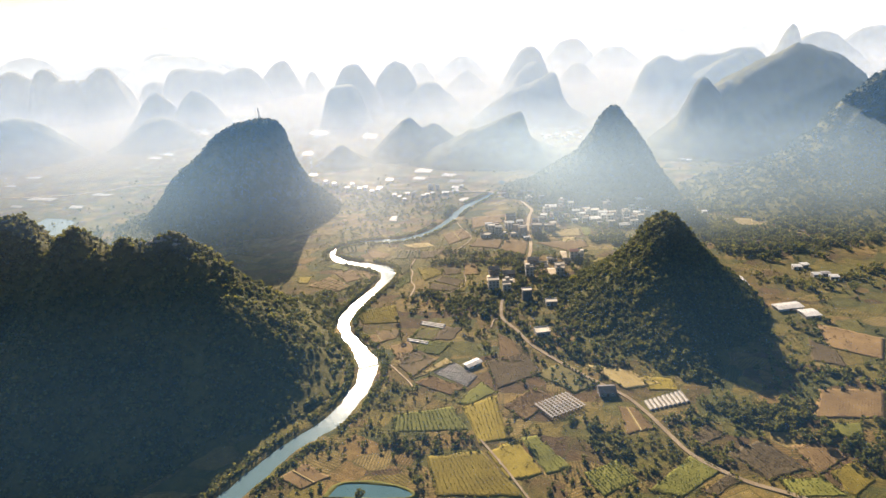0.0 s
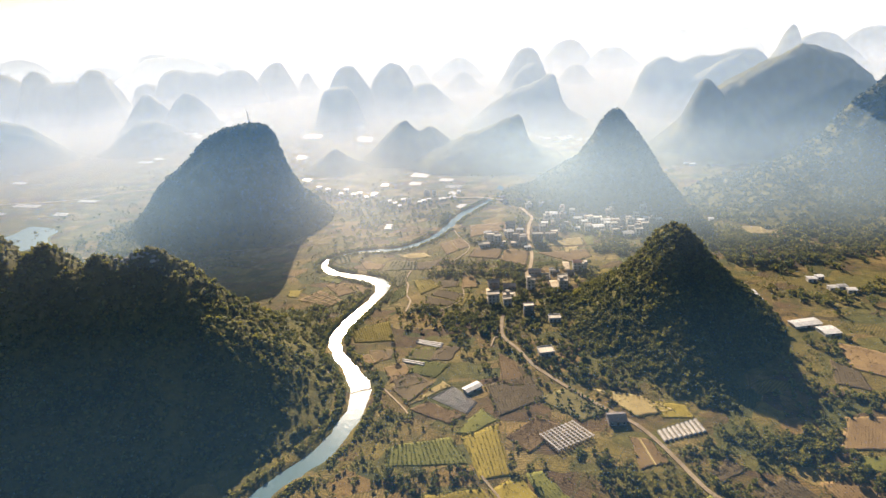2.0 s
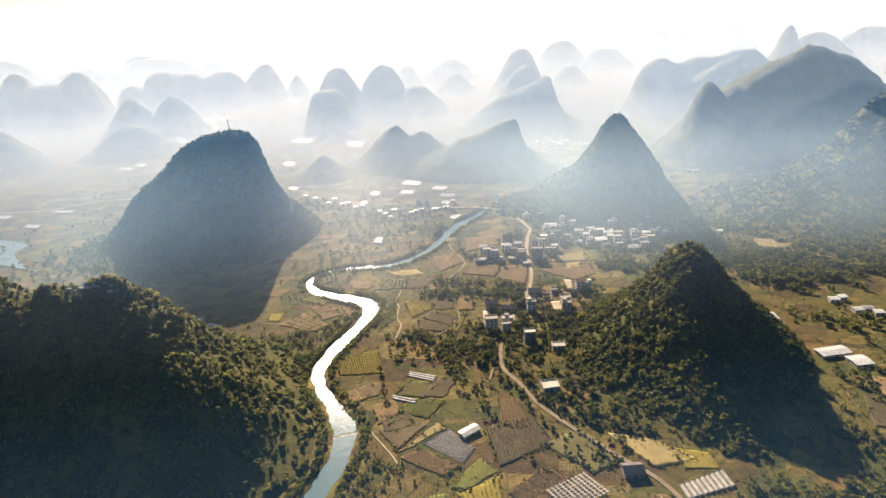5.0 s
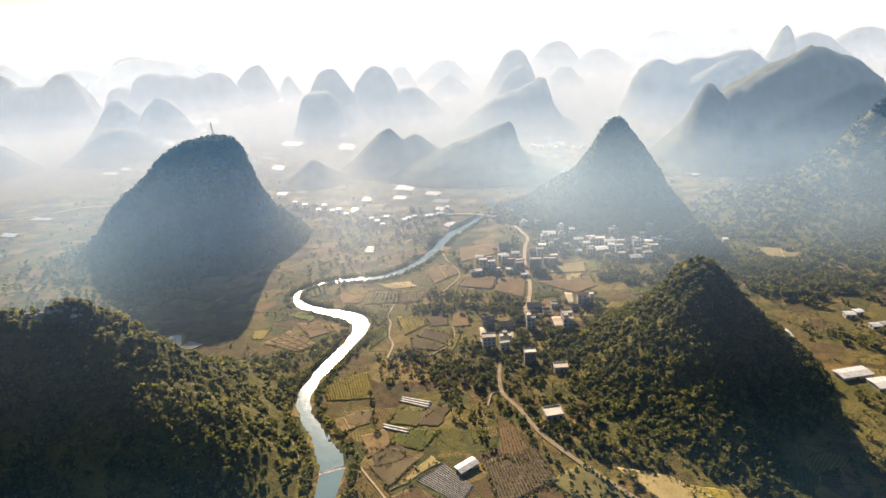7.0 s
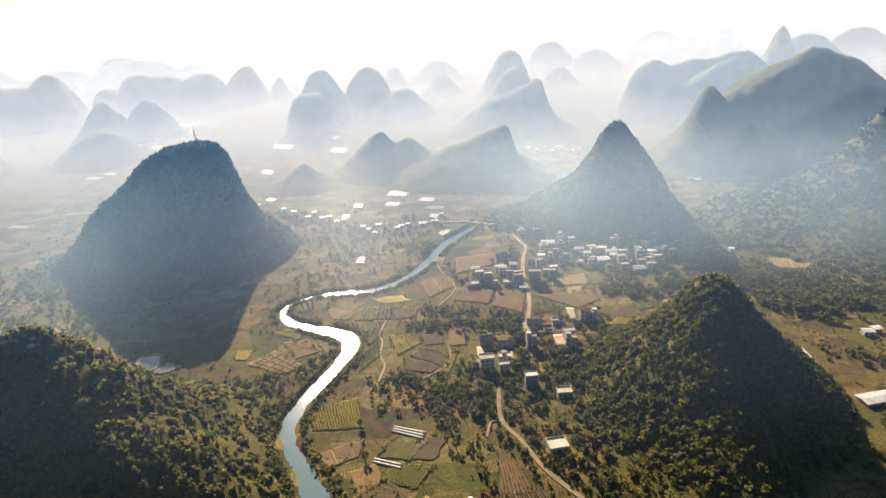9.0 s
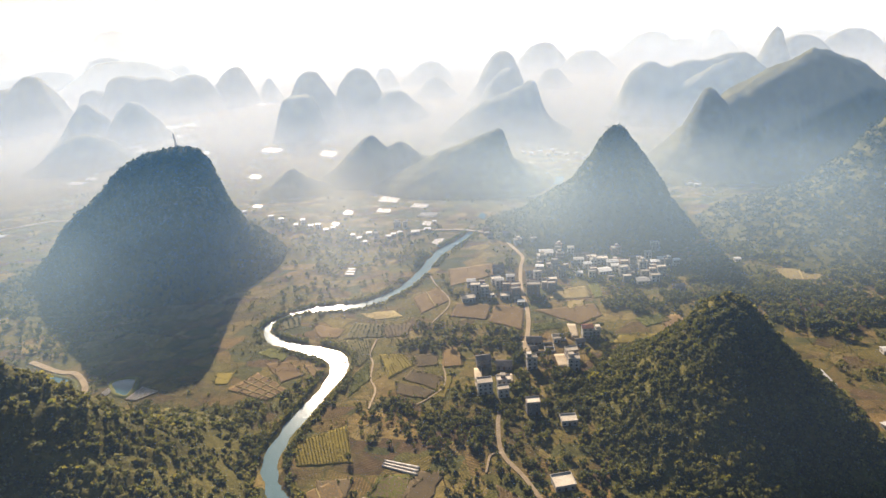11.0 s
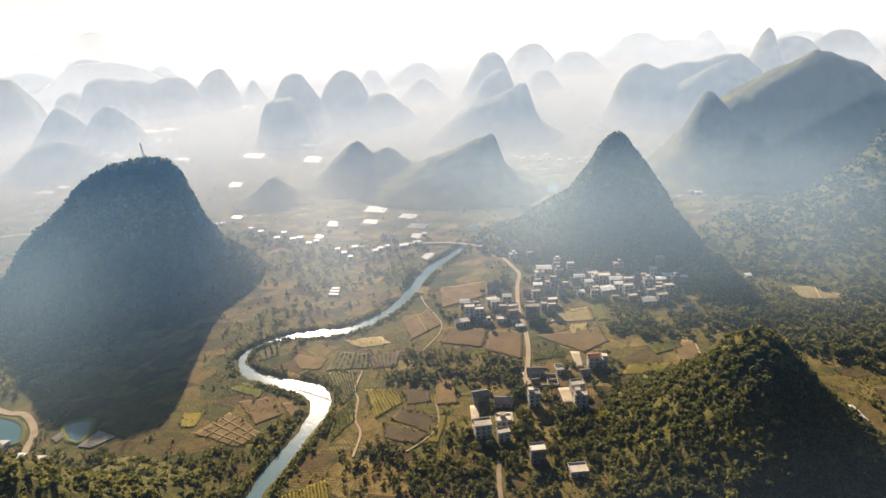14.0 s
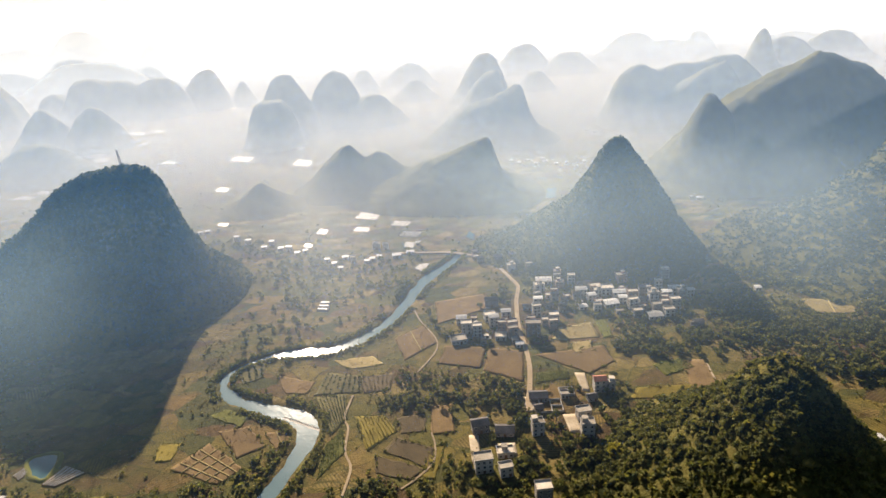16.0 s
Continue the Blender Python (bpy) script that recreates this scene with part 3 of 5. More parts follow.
hill("hazy low hill in the plain", [(-1030, 1400, 103, 134.4, 123.2, 100, 100, 2.6)], 9.0, 0.04)
hill("hazy little limestone peak", [(-52, 2900, 92, 61.6, 56, 60, 60, 2.6)], 10.0, 0.03)
hill("hazy pointed limestone peak", [(172, 3000, 102, 134.4, 95.2, 80, 80, 2.36)], 12.0, 0.03)
hill("hazy little limestone peak", [(146, 2400, 68, 78.4, 67.2, 60, 60, 2.24)], 10.0, 0.03)
hill("hazy limestone peak", [(773, 3200, 140, 145.6, 123.2, 100, 100, 2.83)], 12.0, 0.03)
hill("hazy limestone peak", [(605, 2400, 68, 61.6, 67.2, 60, 60, 2.6)], 10.0, 0.03)
hill("hazy limestone peak", [(935, 3000, 100, 123.2, 123.2, 100, 100, 2.6)], 12.0, 0.03)
hill("hazy far limestone range", [(1530, 3600, 148, 212.8, 168, 120, 120, 2.6), (1742, 3600, 96, 190.4, 190.4, 120, 120, 2.6)], 16.0, 0.03)
hill("hazy far limestone peak", [(1873, 3500, 140, 89.6, 100.8, 90, 90, 2.6)], 14.0, 0.03)
hill("hazy limestone spike", [(1235, 2019, 180, 50, 60, 70, 70, 1.8), (1240, 2019, 80, 145.6, 145.6, 90, 90, 2.36)], 9.0, 0.03)
hill("hazy limestone peak", [(1528, 2300, 132, 145.6, 156.8, 90, 90, 2.6)], 11.0, 0.03)
hill("hazy limestone peak", [(1982, 2600, 128, 179.2, 156.8, 90, 90, 2.36)], 12.0, 0.03)
hill("hazy far limestone range", [(2521, 3600, 90, 257.6, 257.6, 120, 120, 2.36)], 16.0, 0.03)
hill("pale far mountain range", [(-2697, 4200, 372, 470.4, 369.6, 200, 200, 2.36), (-2200, 4200, 290, 448, 448, 200, 200, 2.36)], 26.0, 0.03)
hill("pale far mountain range", [(-1838, 4250, 372, 291.2, 336, 200, 200, 2.36), (-1400, 4200, 275, 134.4, 179.2, 200, 200, 2.36)], 24.0, 0.03)
hill("pale far mountain", [(-1592, 3700, 190, 336, 369.6, 200, 200, 2.6)], 20.0, 0.03)


# ---- on the hills ----
def mast(label):
    h = "tall round-topped limestone hill with a mast"
    x, y = -243, 800
    z = height_on(h, x, y) + 0.5
    ob = tagged(new("radio_mast"), label, "mast")
    ob.location = (x, y, z)
    for sx in (-1, 1):
        for sy in (-1, 1):
            bm = bmesh.new()
            a = [bm.verts.new((sx * 1.1 + dx, sy * 1.1 + dy, -3)) for dx, dy in ((-.13, -.13), (.13, -.13), (.13, .13), (-.13, .13))]
            b = [bm.verts.new((sx * 0.35 + dx, sy * 0.35 + dy, 15)) for dx, dy in ((-.1, -.1), (.1, -.1), (.1, .1), (-.1, .1))]
            for i in range(4):
                bm.faces.new((a[i], a[(i + 1) % 4], b[(i + 1) % 4], b[i]))
            part("leg", bm, STEEL, ob)
    for k in range(6):
        t = k / 6
        r, zz = 1.1 - 0.78 * t, 18 * t - 2.5
        for i, (dx, dy) in enumerate(((1, 0), (0, 1))):
            for s in (-1, 1):
                bm = bmesh.new()
                box(bm, -r if dx else s * r - .09, -r if dy else s * r - .09, zz, r if dx else s * r + .09, r if dy else s * r + .09, zz + 0.2)
                part("brace", bm, STEEL, ob)
    for k, (dx, zz) in enumerate(((-0.6, 12.5), (0.6, 12.5), (-0.55, 14.3), (0.55, 14.3), (0, 9.5))):
        solid_part = bmesh.new()
        box(solid_part, dx - 0.2, -0.8, zz - 0.8, dx + 0.2, -0.5, zz + 0.8)
        part("antenna", solid_part, STEEL, ob)
    bm = bmesh.new()
    box(bm, -0.08, -0.08, 15, 0.08, 0.08, 18)
    part("spike", bm, STEEL, ob)


mast("thin steel radio mast on the hilltop")


def boulder(x, y, size):
    bm = bmesh.new()
    bmesh.ops.create_icosphere(bm, subdivisions=2, radius=1.0)
    for v in bm.verts:
        v.co *= 1 + 0.35 * noise.noise(v.co * 1.7 + Vector((x, y, 0)))
        v.co.x *= size * 1.5
        v.co.y *= size
        v.co.z *= size * 0.8
    me = bpy.data.meshes.new("boulder")
    bm.to_mesh(me)
    bm.free()
    me.materials.append(ROCK)
    ob = tagged(new("boulder", me), "pale limestone boulder on the hill crest", "rock", "boulders on the crest")
    ob.location = (x, y, height_on("wooded limestone ridge with two tops beside the river", x, y) + size * 0.9)


for _i in range(16):
    boulder(-233 + _i * 1.9 + rng.uniform(-0.6, 0.6), 411 + rng.uniform(-2, 2), rng.uniform(0.9, 1.7))

# ---- what has been built where, so that bushes keep off it ----
OCC_X, OCC_Y, OCC_STEP = -460, 150, 2.0
OCC = np.zeros((540, 600), bool)


def take(x, y, r):
    i0, i1 = int((x - r - OCC_X) / OCC_STEP), int((x + r - OCC_X) / OCC_STEP)
    j0, j1 = int((y - r - OCC_Y) / OCC_STEP), int((y + r - OCC_Y) / OCC_STEP)
    if i1 >= 0 and j1 >= 0:
        OCC[max(i0, 0):i1 + 1, max(j0, 0):j1 + 1] = True


def free(at):
    i = ((at[:, 0] - OCC_X) / OCC_STEP).astype(int)
    j = ((at[:, 1] - OCC_Y) / OCC_STEP).astype(int)
    inside = (i >= 0) & (j >= 0) & (i < OCC.shape[0]) & (j < OCC.shape[1])
    ok = np.ones(len(at), bool)
    ok[inside] = ~OCC[i[inside], j[inside]]
    return ok


for _x, _y, _w in line(RIVER, 3.0):
    take(_x, _y, _w / 2 + 1)


def bilinear(q, u, v):
    q = np.array(q, float)
    u, v = np.asarray(u)[..., None], np.asarray(v)[..., None]
    return (q[0] * (1 - u) + q[1] * u) * (1 - v) + (q[3] * (1 - u) + q[2] * u) * v


def slab(q, top, depth, n=10, ragged=0.6):
    """A four-cornered plot with slightly wavy sides and real edges."""
    u, v = np.meshgrid(np.linspace(0, 1, n), np.linspace(0, 1, n))
    p = bilinear(q, u, v)
    x = p[..., 0] + ragged * grain(p[..., 0] / 6, p[..., 1] / 6)
    y = p[..., 1] + ragged * grain(p[..., 0] / 6 + 30, p[..., 1] / 6)
    z = top + 0.08 * grain(x / 3, y / 3, 2)
    pad = lambda a, how: np.pad(a, 1, mode="edge")
    X, Y, Z = pad(x, 0), pad(y, 0), pad(z, 0)
    Z[0], Z[-1], Z[:, 0], Z[:, -1] = top - depth, top - depth, top - depth, top - depth
    return sheet(X, Y, Z)


def field(style, q, gap, size, label):
    soil, leaf = CROP[style]
    if size < 1:
        gap, size = gap * 0.72, size * 0.68
    far = min(p[1] for p in q) > 560
    v, f = slab(q, 0.28, 0.9, 14, 1.6)
    ob = tagged(new("crop_field", mesh_of("crop_field", v, f, soil)), label, "field", kind="structure")
    c = np.mean(np.array(q, float), 0)
    long_u = np.linalg.norm(np.subtract(q[1], q[0])) + np.linalg.norm(np.subtract(q[2], q[3]))
    long_v = np.linalg.norm(np.subtract(q[3], q[0])) + np.linalg.norm(np.subtract(q[2], q[1]))
    e = rng.random((int((long_u + long_v) * (0.9 if not far else 0.5)), 2))
    side = rng.integers(0, 4, len(e))
    eu = np.where(side == 0, 0.0, np.where(side == 1, 1.0, e[:, 0]))
    ev = np.where(side == 2, 0.0, np.where(side == 3, 1.0, e[:, 0]))
    h = bilinear(q, eu, ev) + rng.normal(0, 0.7, (len(e), 2))
    h = h[grain(h[:, 0] / 8, h[:, 1] / 8, 2) > -0.12]
    s = rng.uniform(0.3, 0.95, len(h)) * rng.choice((0.7, 1.0, 1.6), len(h), p=(0.5, 0.38, 0.12))
    tagged(child(new("hedge", clumps("hedge", np.column_stack([h, 0.2 + s * 0.5]), s, SCRUB)), ob), "uneven bushes along the edge", kind="stuff")
    if not gap:
        w = bilinear(q, *rng.random((2, int(long_u * long_v / 14))))
        w = w[grain(w[:, 0] / 6, w[:, 1] / 6, 3) > 0.0]
        s = rng.uniform(0.15, 0.5, len(w))
        tagged(child(new("weeds", clumps("weeds", np.column_stack([w, 0.34 + s * 0.3]), s, leaf, 0.8, TINY)), ob), "tufts of weeds", kind="stuff")
    for u in np.linspace(0.02, 0.98, 12):
        for w in np.linspace(0.02, 0.98, 12):
            take(*bilinear(q, u, w), max(long_u, long_v) / 60 + 0.5)
    if gap:
        nu, nv = max(2, int(long_u / 2 / gap)), max(2, int(long_v / 2 / (gap * (0.62 if size < 1 else 0.9))))
        u, w = np.meshgrid((np.arange(nu) + 0.5) / nu, (np.arange(nv) + 0.5) / nv)
        u, w = (u + rng.normal(0, 0.06 / nu, u.shape)).ravel(), (w + rng.normal(0, 0.2 / nv, u.shape)).ravel()
        p = bilinear(q, u, w)
        keep = rng.random(len(p)) < 0.9 + 0.25 * grain(p[:, 0] / 12, p[:, 1] / 12)
        p = p[keep]
        s = size * rng.uniform(0.7, 1.25, len(p))
        at = np.column_stack([p, 0.36 + s * 0.45])
        tagged(child(new("crop_rows", clumps("crop_rows", at, s, leaf, 0.5 if style in ("dark", "brown") else 0.9, TINY if size < 0.5 else SMALL)), ob), "low plants in rows", kind="stuff")
    elif "bunds" in label or rng.random() < 0.35:
        bm = bmesh.new()
        for k in ((0.25, 0.5, 0.75) if "bunds" in label else (0.5,)):
            for a, b in ((bilinear(q, k, 0.02), bilinear(q, k, 0.98)), (bilinear(q, 0.02, k), bilinear(q, 0.98, k)))[: 2 if "bunds" in label else 1]:
                d = (b - a) / np.linalg.norm(b - a)
                n = np.array([-d[1], d[0]])
                vs = [bm.verts.new((*(p + n * o), z)) for p in (a, b) for o, z in ((-0.6, 0.4), (-0.3, 0.75), (0.3, 0.75), (0.6, 0.4))]
                for i in range(3):
                    bm.faces.new((vs[i], vs[i + 1], vs[i + 5], vs[i + 4]))
        part("bund", bm, CROP["tan"][0], ob, "pale earth bunds")
    return ob


def outline(q, n=40, top=0.4, ragged=0.8):
    p = np.array(q, float)
    c = p.mean(0)
    loop = line(np.vstack([p, p[:1]]), 3.0)[:-1]
    loop = c + (loop - c) * (1 + 0.07 * grain(loop[:, :1] / 7, loop[:, 1:] / 7))
    return loop


def pond(q, label):
    loop = outline(q)
    n = len(loop)
    c = loop.mean(0)
    v = np.vstack([np.column_stack([loop, np.full(n, 0.35)]), [[*c, 0.35]]])
    f = np.array([[i, (i + 1) % n, n] for i in range(n)])
    ob = tagged(new("pond", mesh_of("pond", v, f, RUFFLED if "bright" in label else STILL)), label, "pond", kind="structure")
    rings = [loop + (loop - c) / np.linalg.norm(loop - c, axis=1)[:, None] * d for d in (-0.6, 0.6, 2.4, 4.0)]
    zs = (0.2, 0.9, 0.8, -0.4)
    v = np.vstack([np.column_stack([r, np.full(n, z)]) for r, z in zip(rings, zs)])
    i = np.arange(n)
    f = np.vstack([np.stack([k * n + i, k * n + (i + 1) % n, (k + 1) * n + (i + 1) % n, (k + 1) * n + i], 1) for k in range(3)])
    child(new("bank", mesh_of("bank", v, f, CROP["green"][0])), ob)
    for x, y in loop:
        take(x, y, 4)
    take(*c, 8)
    return ob


def film_plot(q, label):
    v, f = slab(q, 0.5, 1.0, 8, 0.8)
    strips = "pond" not in label and min(a[1] for a in q) < 580
    ob = tagged(new("flooded_field" if "pond" in label else "mulched_field", mesh_of("plot", v, f, STILL if "pond" in label else CROP["brown"][0] if strips else FILM, False)), label, "field", kind="structure")
    if strips:
        count = max(5, int(np.linalg.norm(np.subtract(q[3], q[0])) / 1.5))
        for k in range(count):
            rows = []
            for a in np.linspace(0.02, 0.98, 12):
                c0, c1 = bilinear(q, a, (k + 0.15) / count), bilinear(q, a, (k + 0.85) / count)
                o = 0.12 * float(grain(np.array(a * 9.0), np.array(k * 1.7)))
                rows.append([(*(c0 + (c1 - c0) * m + o), 0.52 + h) for m, h in ((0, -0.05), (0.2, 0.26), (0.5, 0.34 + o), (0.8, 0.26), (1, -0.05))])
            rows = np.array(rows)
            v, f = sheet(rows[..., 0], rows[..., 1], rows[..., 2])
            child(new("film_strip", mesh_of("film_strip", v, f, FILM)), ob)
    for u in (0.1, 0.5, 0.9):
        for w in (0.1, 0.5, 0.9):
            take(*bilinear(q, u, w), 5)
    return ob


def tunnels(q, count, label, gap=0.08):
    """Arched plastic tunnels, side by side."""
    for k in range(count):
        t0, t1 = (k + gap) / count, (k + 1 - gap) / count
        a0, a1 = bilinear(q, 0, t0), bilinear(q, 0, t1)
        b0, b1 = bilinear(q, 1, t0), bilinear(q, 1, t1)
        wide = np.linalg.norm(a1 - a0)
        high = min(wide * 0.4, 1.9)
        rows = []
        n = 14
        for s in np.linspace(0, 1, n):
            l, r = a0 + (b0 - a0) * s, a1 + (b1 - a1) * s
            sag = 1 - 0.07 * (1 + math.cos(s * n * math.pi))
            rows.append([(*(l + (r - l) * (0.5 - 0.5 * math.cos(g))), 0.2 + high * sag * math.sin(g)) for g in np.linspace(0, math.pi, 9)])
        rows = np.array(rows)
        v, f = sheet(rows[..., 0], rows[..., 1], rows[..., 2])
        ends = [np.arange(9), np.arange(9) + 9 * (n - 1)]
        caps = [[e[0], e[i], e[i + 1], e[i + 2]] for e in ends for i in (1, 3, 5)]
        ob = new("greenhouse_tunnel", mesh_of("greenhouse_tunnel", v, np.vstack([f, caps]), FILM))
        tagged(ob, label, "greenhouse", "plastic greenhouse tunnels")
        for m in (0.0, 0.5, 1.0):
            take(*((a0 + a1) / 2 * (1 - m) + (b0 + b1) / 2 * m), 4)


def solid(name, parent, mat, dims, at=(0, 0, 0), label=""):
    bm = bmesh.new()
    box(bm, *dims)
    ob = part(name, bm, mat, parent, label)
    ob.location = at
    return ob


def trellis(q, label):
    base = Vector((*bilinear(q, 0.5, 0.5), 0))
    ob = tagged(new("trellis"), label, "trellis")
    ob.location = base
    bm = bmesh.new()
    box(bm, -0.14, -0.14, -0.3, 0.14, 0.14, 2.4)
    first = part("post", bm, FILM, ob)
    nu, nv = 9, 10
    spots = [bilinear(q, (i + 0.5) / nu, (j + 0.5) / nv) for i in range(nu) for j in range(nv)]
    for k, p in enumerate(spots):
        o = first if k == 0 else child(new("post", first.data), ob)
        o.location = (p[0] - base.x, p[1] - base.y, 0)
    for along, count in ((0, nu), (1, nv)):
        for j in range(count):
            a, b = (bilinear(q, (j + 0.5) / nu, 0.01), bilinear(q, (j + 0.5) / nu, 0.99)) if along == 0 else (bilinear(q, 0.01, (j + 0.5) / nv), bilinear(q, 0.99, (j + 0.5) / nv))
            d = b - a
            bm = bmesh.new()
            w = 0.45 if along else 0.2
            box(bm, 0, -w, 2.4 + 0.05 * along, np.linalg.norm(d), w, 2.5 + 0.05 * along)
            o = part("beam", bm, FILM, ob)
            o.matrix_basis = pose(a[0] - base.x, a[1] - base.y, 0, 0, 0, math.degrees(math.atan2(d[1], d[0])))
    for u in np.linspace(0, 1, 7):
        for w in np.linspace(0, 1, 7):
            take(*bilinear(q, u, w), 3)


def gable(w, d, z, rise, over, thick=0.25):
    """A pitched roof with thickness, its ridge along x."""
    bm = bmesh.new()
    x, y = w / 2 + over, d / 2 + over
    drop = rise * over / (d / 2)
    pts = [(-y, z - drop), (0, z + rise), (y, z - drop), (y, z - drop + thick), (0, z + rise + thick), (-y, z - drop + thick)]
    a = [bm.verts.new((-x, p, h)) for p, h in pts]
    b = [bm.verts.new((x, p, h)) for p, h in pts]
    for i in range(6):
        bm.faces.new((a[i], a[(i + 1) % 6], b[(i + 1) % 6], b[i]))
    bm.faces.new((a[0], a[5], a[4], a[1])), bm.faces.new((a[1], a[4], a[3], a[2]))
    bm.faces.new((b[1], b[4], b[5], b[0])), bm.faces.new((b[2], b[3], b[4], b[1]))
    return bm


def body(w, d, h, rise=0.0):
    bm = bmesh.new()
    pts = [(-d / 2, -0.8), (d / 2, -0.8), (d / 2, h), (0, h + rise), (-d / 2, h)]
    a = [bm.verts.new((-w / 2, y, z)) for y, z in pts]
    b = [bm.verts.new((w / 2, y, z)) for y, z in pts]
    for i in range(5):
        bm.faces.new((a[i], b[i], b[(i + 1) % 5], a[(i + 1) % 5]))
    bm.faces.new(a[::-1]), bm.faces.new(b)
    bmesh.ops.recalc_face_normals(bm, faces=bm.faces)
    return bm


def _window_mesh():
    bm = bmesh.new()
    for d in ((-0.75, -0.08, -0.8, -0.63, 0.02, 0.8), (0.63, -0.08, -0.8, 0.75, 0.02, 0.8), (-0.63, -0.08, 0.68, 0.63, 0.02, 0.8), (-0.75, -0.14, -0.92, 0.75, 0.02, -0.8), (-0.05, -0.07, -0.8, 0.05, 0.0, 0.68)):
        box(bm, *d)
    me = bpy.data.meshes.new("window")
    bm.to_mesh(me)
    bm.free()
    me.materials.append(WALLS[0])
    bm = bmesh.new()
    box(bm, -0.63, -0.04, -0.8, 0.63, -0.02, 0.68)
    pane = bpy.data.meshes.new("pane")
    bm.to_mesh(pane)
    bm.free()
    pane.materials.append(GLASS)
    return me, pane


WINDOW, PANE = _window_mesh()
HOUSE_WORDS = {
    "f": ("white-plastered farmhouse with a flat concrete roof", 0, 0), "w": ("white village house with rows of windows", 0, 0),
    "s": ("low house under a pale sheet-metal roof", 0, 1), "p": ("pinkish brick village house with a flat roof", 2, 0),
    "g": ("bare grey concrete house, unfinished", 1, 0), "d": ("old grey house under a dark tiled roof", 1, 2), "r": ("white village house under a red tiled roof", 0, 3)}


HOMES = []


def infill(q, count):
    """Low houses and lean-tos crowded in between the others."""
    made = 0
    for _ in range(count * 12):
        x, y = bilinear(q, *rng.random(2))
        w = rng.uniform(4.5, 8.5)
        if made < count and all(math.hypot(x - a, y - b) > 0.5 * (w + c) + 1.2 for a, b, c in HOMES) and abs(x - 110) > 5:
            house(x, y, w, int(rng.choice((1, 1, 2, 2, 3))), str(rng.choice(list("sddggppp"))))
            made += 1


def house(x, y, w, storeys, kind):
    HOMES.append((x, y, max(w, 5.0)))
    words, wall, top = HOUSE_WORDS[kind]
    near = y < 760
    w = max(w, 5.0)
    d = min(max(w * rng.uniform(0.65, 0.85), 5.0), 11.0)
    h = 3.1 * storeys + 0.2
    ob = tagged(new("house"), ("%s-storey " % {1: "one", 2: "two", 3: "three", 4: "four"}[storeys]) + words, "house", "village houses")
    ob.matrix_basis = pose(x, y + d / 2, 0, 0, 0, rng.uniform(-9, 9) - 4)
    pitched = kind in "sdr"
    rise = d / 2 * (0.18 if kind == "s" else 0.5) if pitched else 0.0
    part("wall", body(w, d, h, rise), WALLS[wall], ob)
    if pitched:
        part("roof", gable(w, d, h, rise, 0.5), ROOFS[top], ob)
    else:
        bm = bmesh.new()
        box(bm, -w / 2 - 0.35, -d / 2 - 0.35, h, w / 2 + 0.35, d / 2 + 0.35, h + 0.25)
        part("roof", bm, ROOFS[top], ob)
        for dims in ((-w / 2 - 0.3, -d / 2 - 0.3, 0, w / 2 + 0.3, -d / 2 - 0.1, 0.8), (-w / 2 - 0.3, d / 2 + 0.1, 0, w / 2 + 0.3, d / 2 + 0.3, 0.8),
                     (-w / 2 - 0.3, -d / 2 - 0.1, 0, -w / 2 - 0.1, d / 2 + 0.1, 0.8), (w / 2 + 0.1, -d / 2 - 0.1, 0, w / 2 + 0.3, d / 2 + 0.1, 0.8)):
            solid("parapet", ob, WALLS[wall], dims, (0, 0, h + 0.25))
        if w > 6.5 and rng.random() < 0.45:
            sx = rng.uniform(-0.25, 0.25) * w
            stair = solid("stair_head", ob, WALLS[wall], (-1.6, -1.5, 0, 1.6, 1.5, 2.4), (sx, d * 0.2, h + 0.25))
            solid("slab", stair, ROOFS[0], (-1.9, -1.8, 2.4, 1.9, 1.8, 2.6))
            if near and rng.random() < 0.5:
                tank = bmesh.new()
                bmesh.ops.create_cone(tank, cap_ends=True, segments=14, radius1=0.7, radius2=0.7, depth=1.5)
                o = part("water_tank", tank, ROOFS[1], ob, "steel water tank")
                o.location = (-sx, -d * 0.15, h + 1.0)
    for k in range(1, storeys):
        solid("floor_band", ob, WALLS[wall], (-w / 2 - 0.12, -d / 2 - (0.9 if near and kind in "wr" else 0.12), 3.1 * k - 0.15, w / 2 + 0.12, d / 2 + 0.12, 3.1 * k + 0.1))
    if near:
        n = max(2, int(w / 3.0))
        for k in range(storeys):
            for i in range(n):
                px = (i + 0.5) / n * w - w / 2
                if k == 0 and i == n // 2:
                    bm = bmesh.new()
                    box(bm, -0.8, -0.1, -0.1, 0.8, 0.02, 2.3)
                    o = part("door", bm, FRAME, ob)
                    o.location = (px, -d / 2, 0)
                    continue
                o = child(new("window", WINDOW), ob)
                o.location = (px, -d / 2, 3.1 * k + 1.7)
                child(new("pane", PANE), o)
        for k in range(storeys):
            for side in (-1, 1):
                o = child(new("window", WINDOW), ob)
                o.matrix_basis = pose(side * w / 2, 0, 3.1 * k + 1.7, 0, 0, 90 * side)
                child(new("pane", PANE), o)
    else:
        solid("door", ob, FRAME, (-0.7, -d / 2 - 0.05, 0, 0.7, -d / 2 + 0.1, 2.2))
    take(x, y + d / 2, max(w, d) / 2 + 1.5)
    return ob


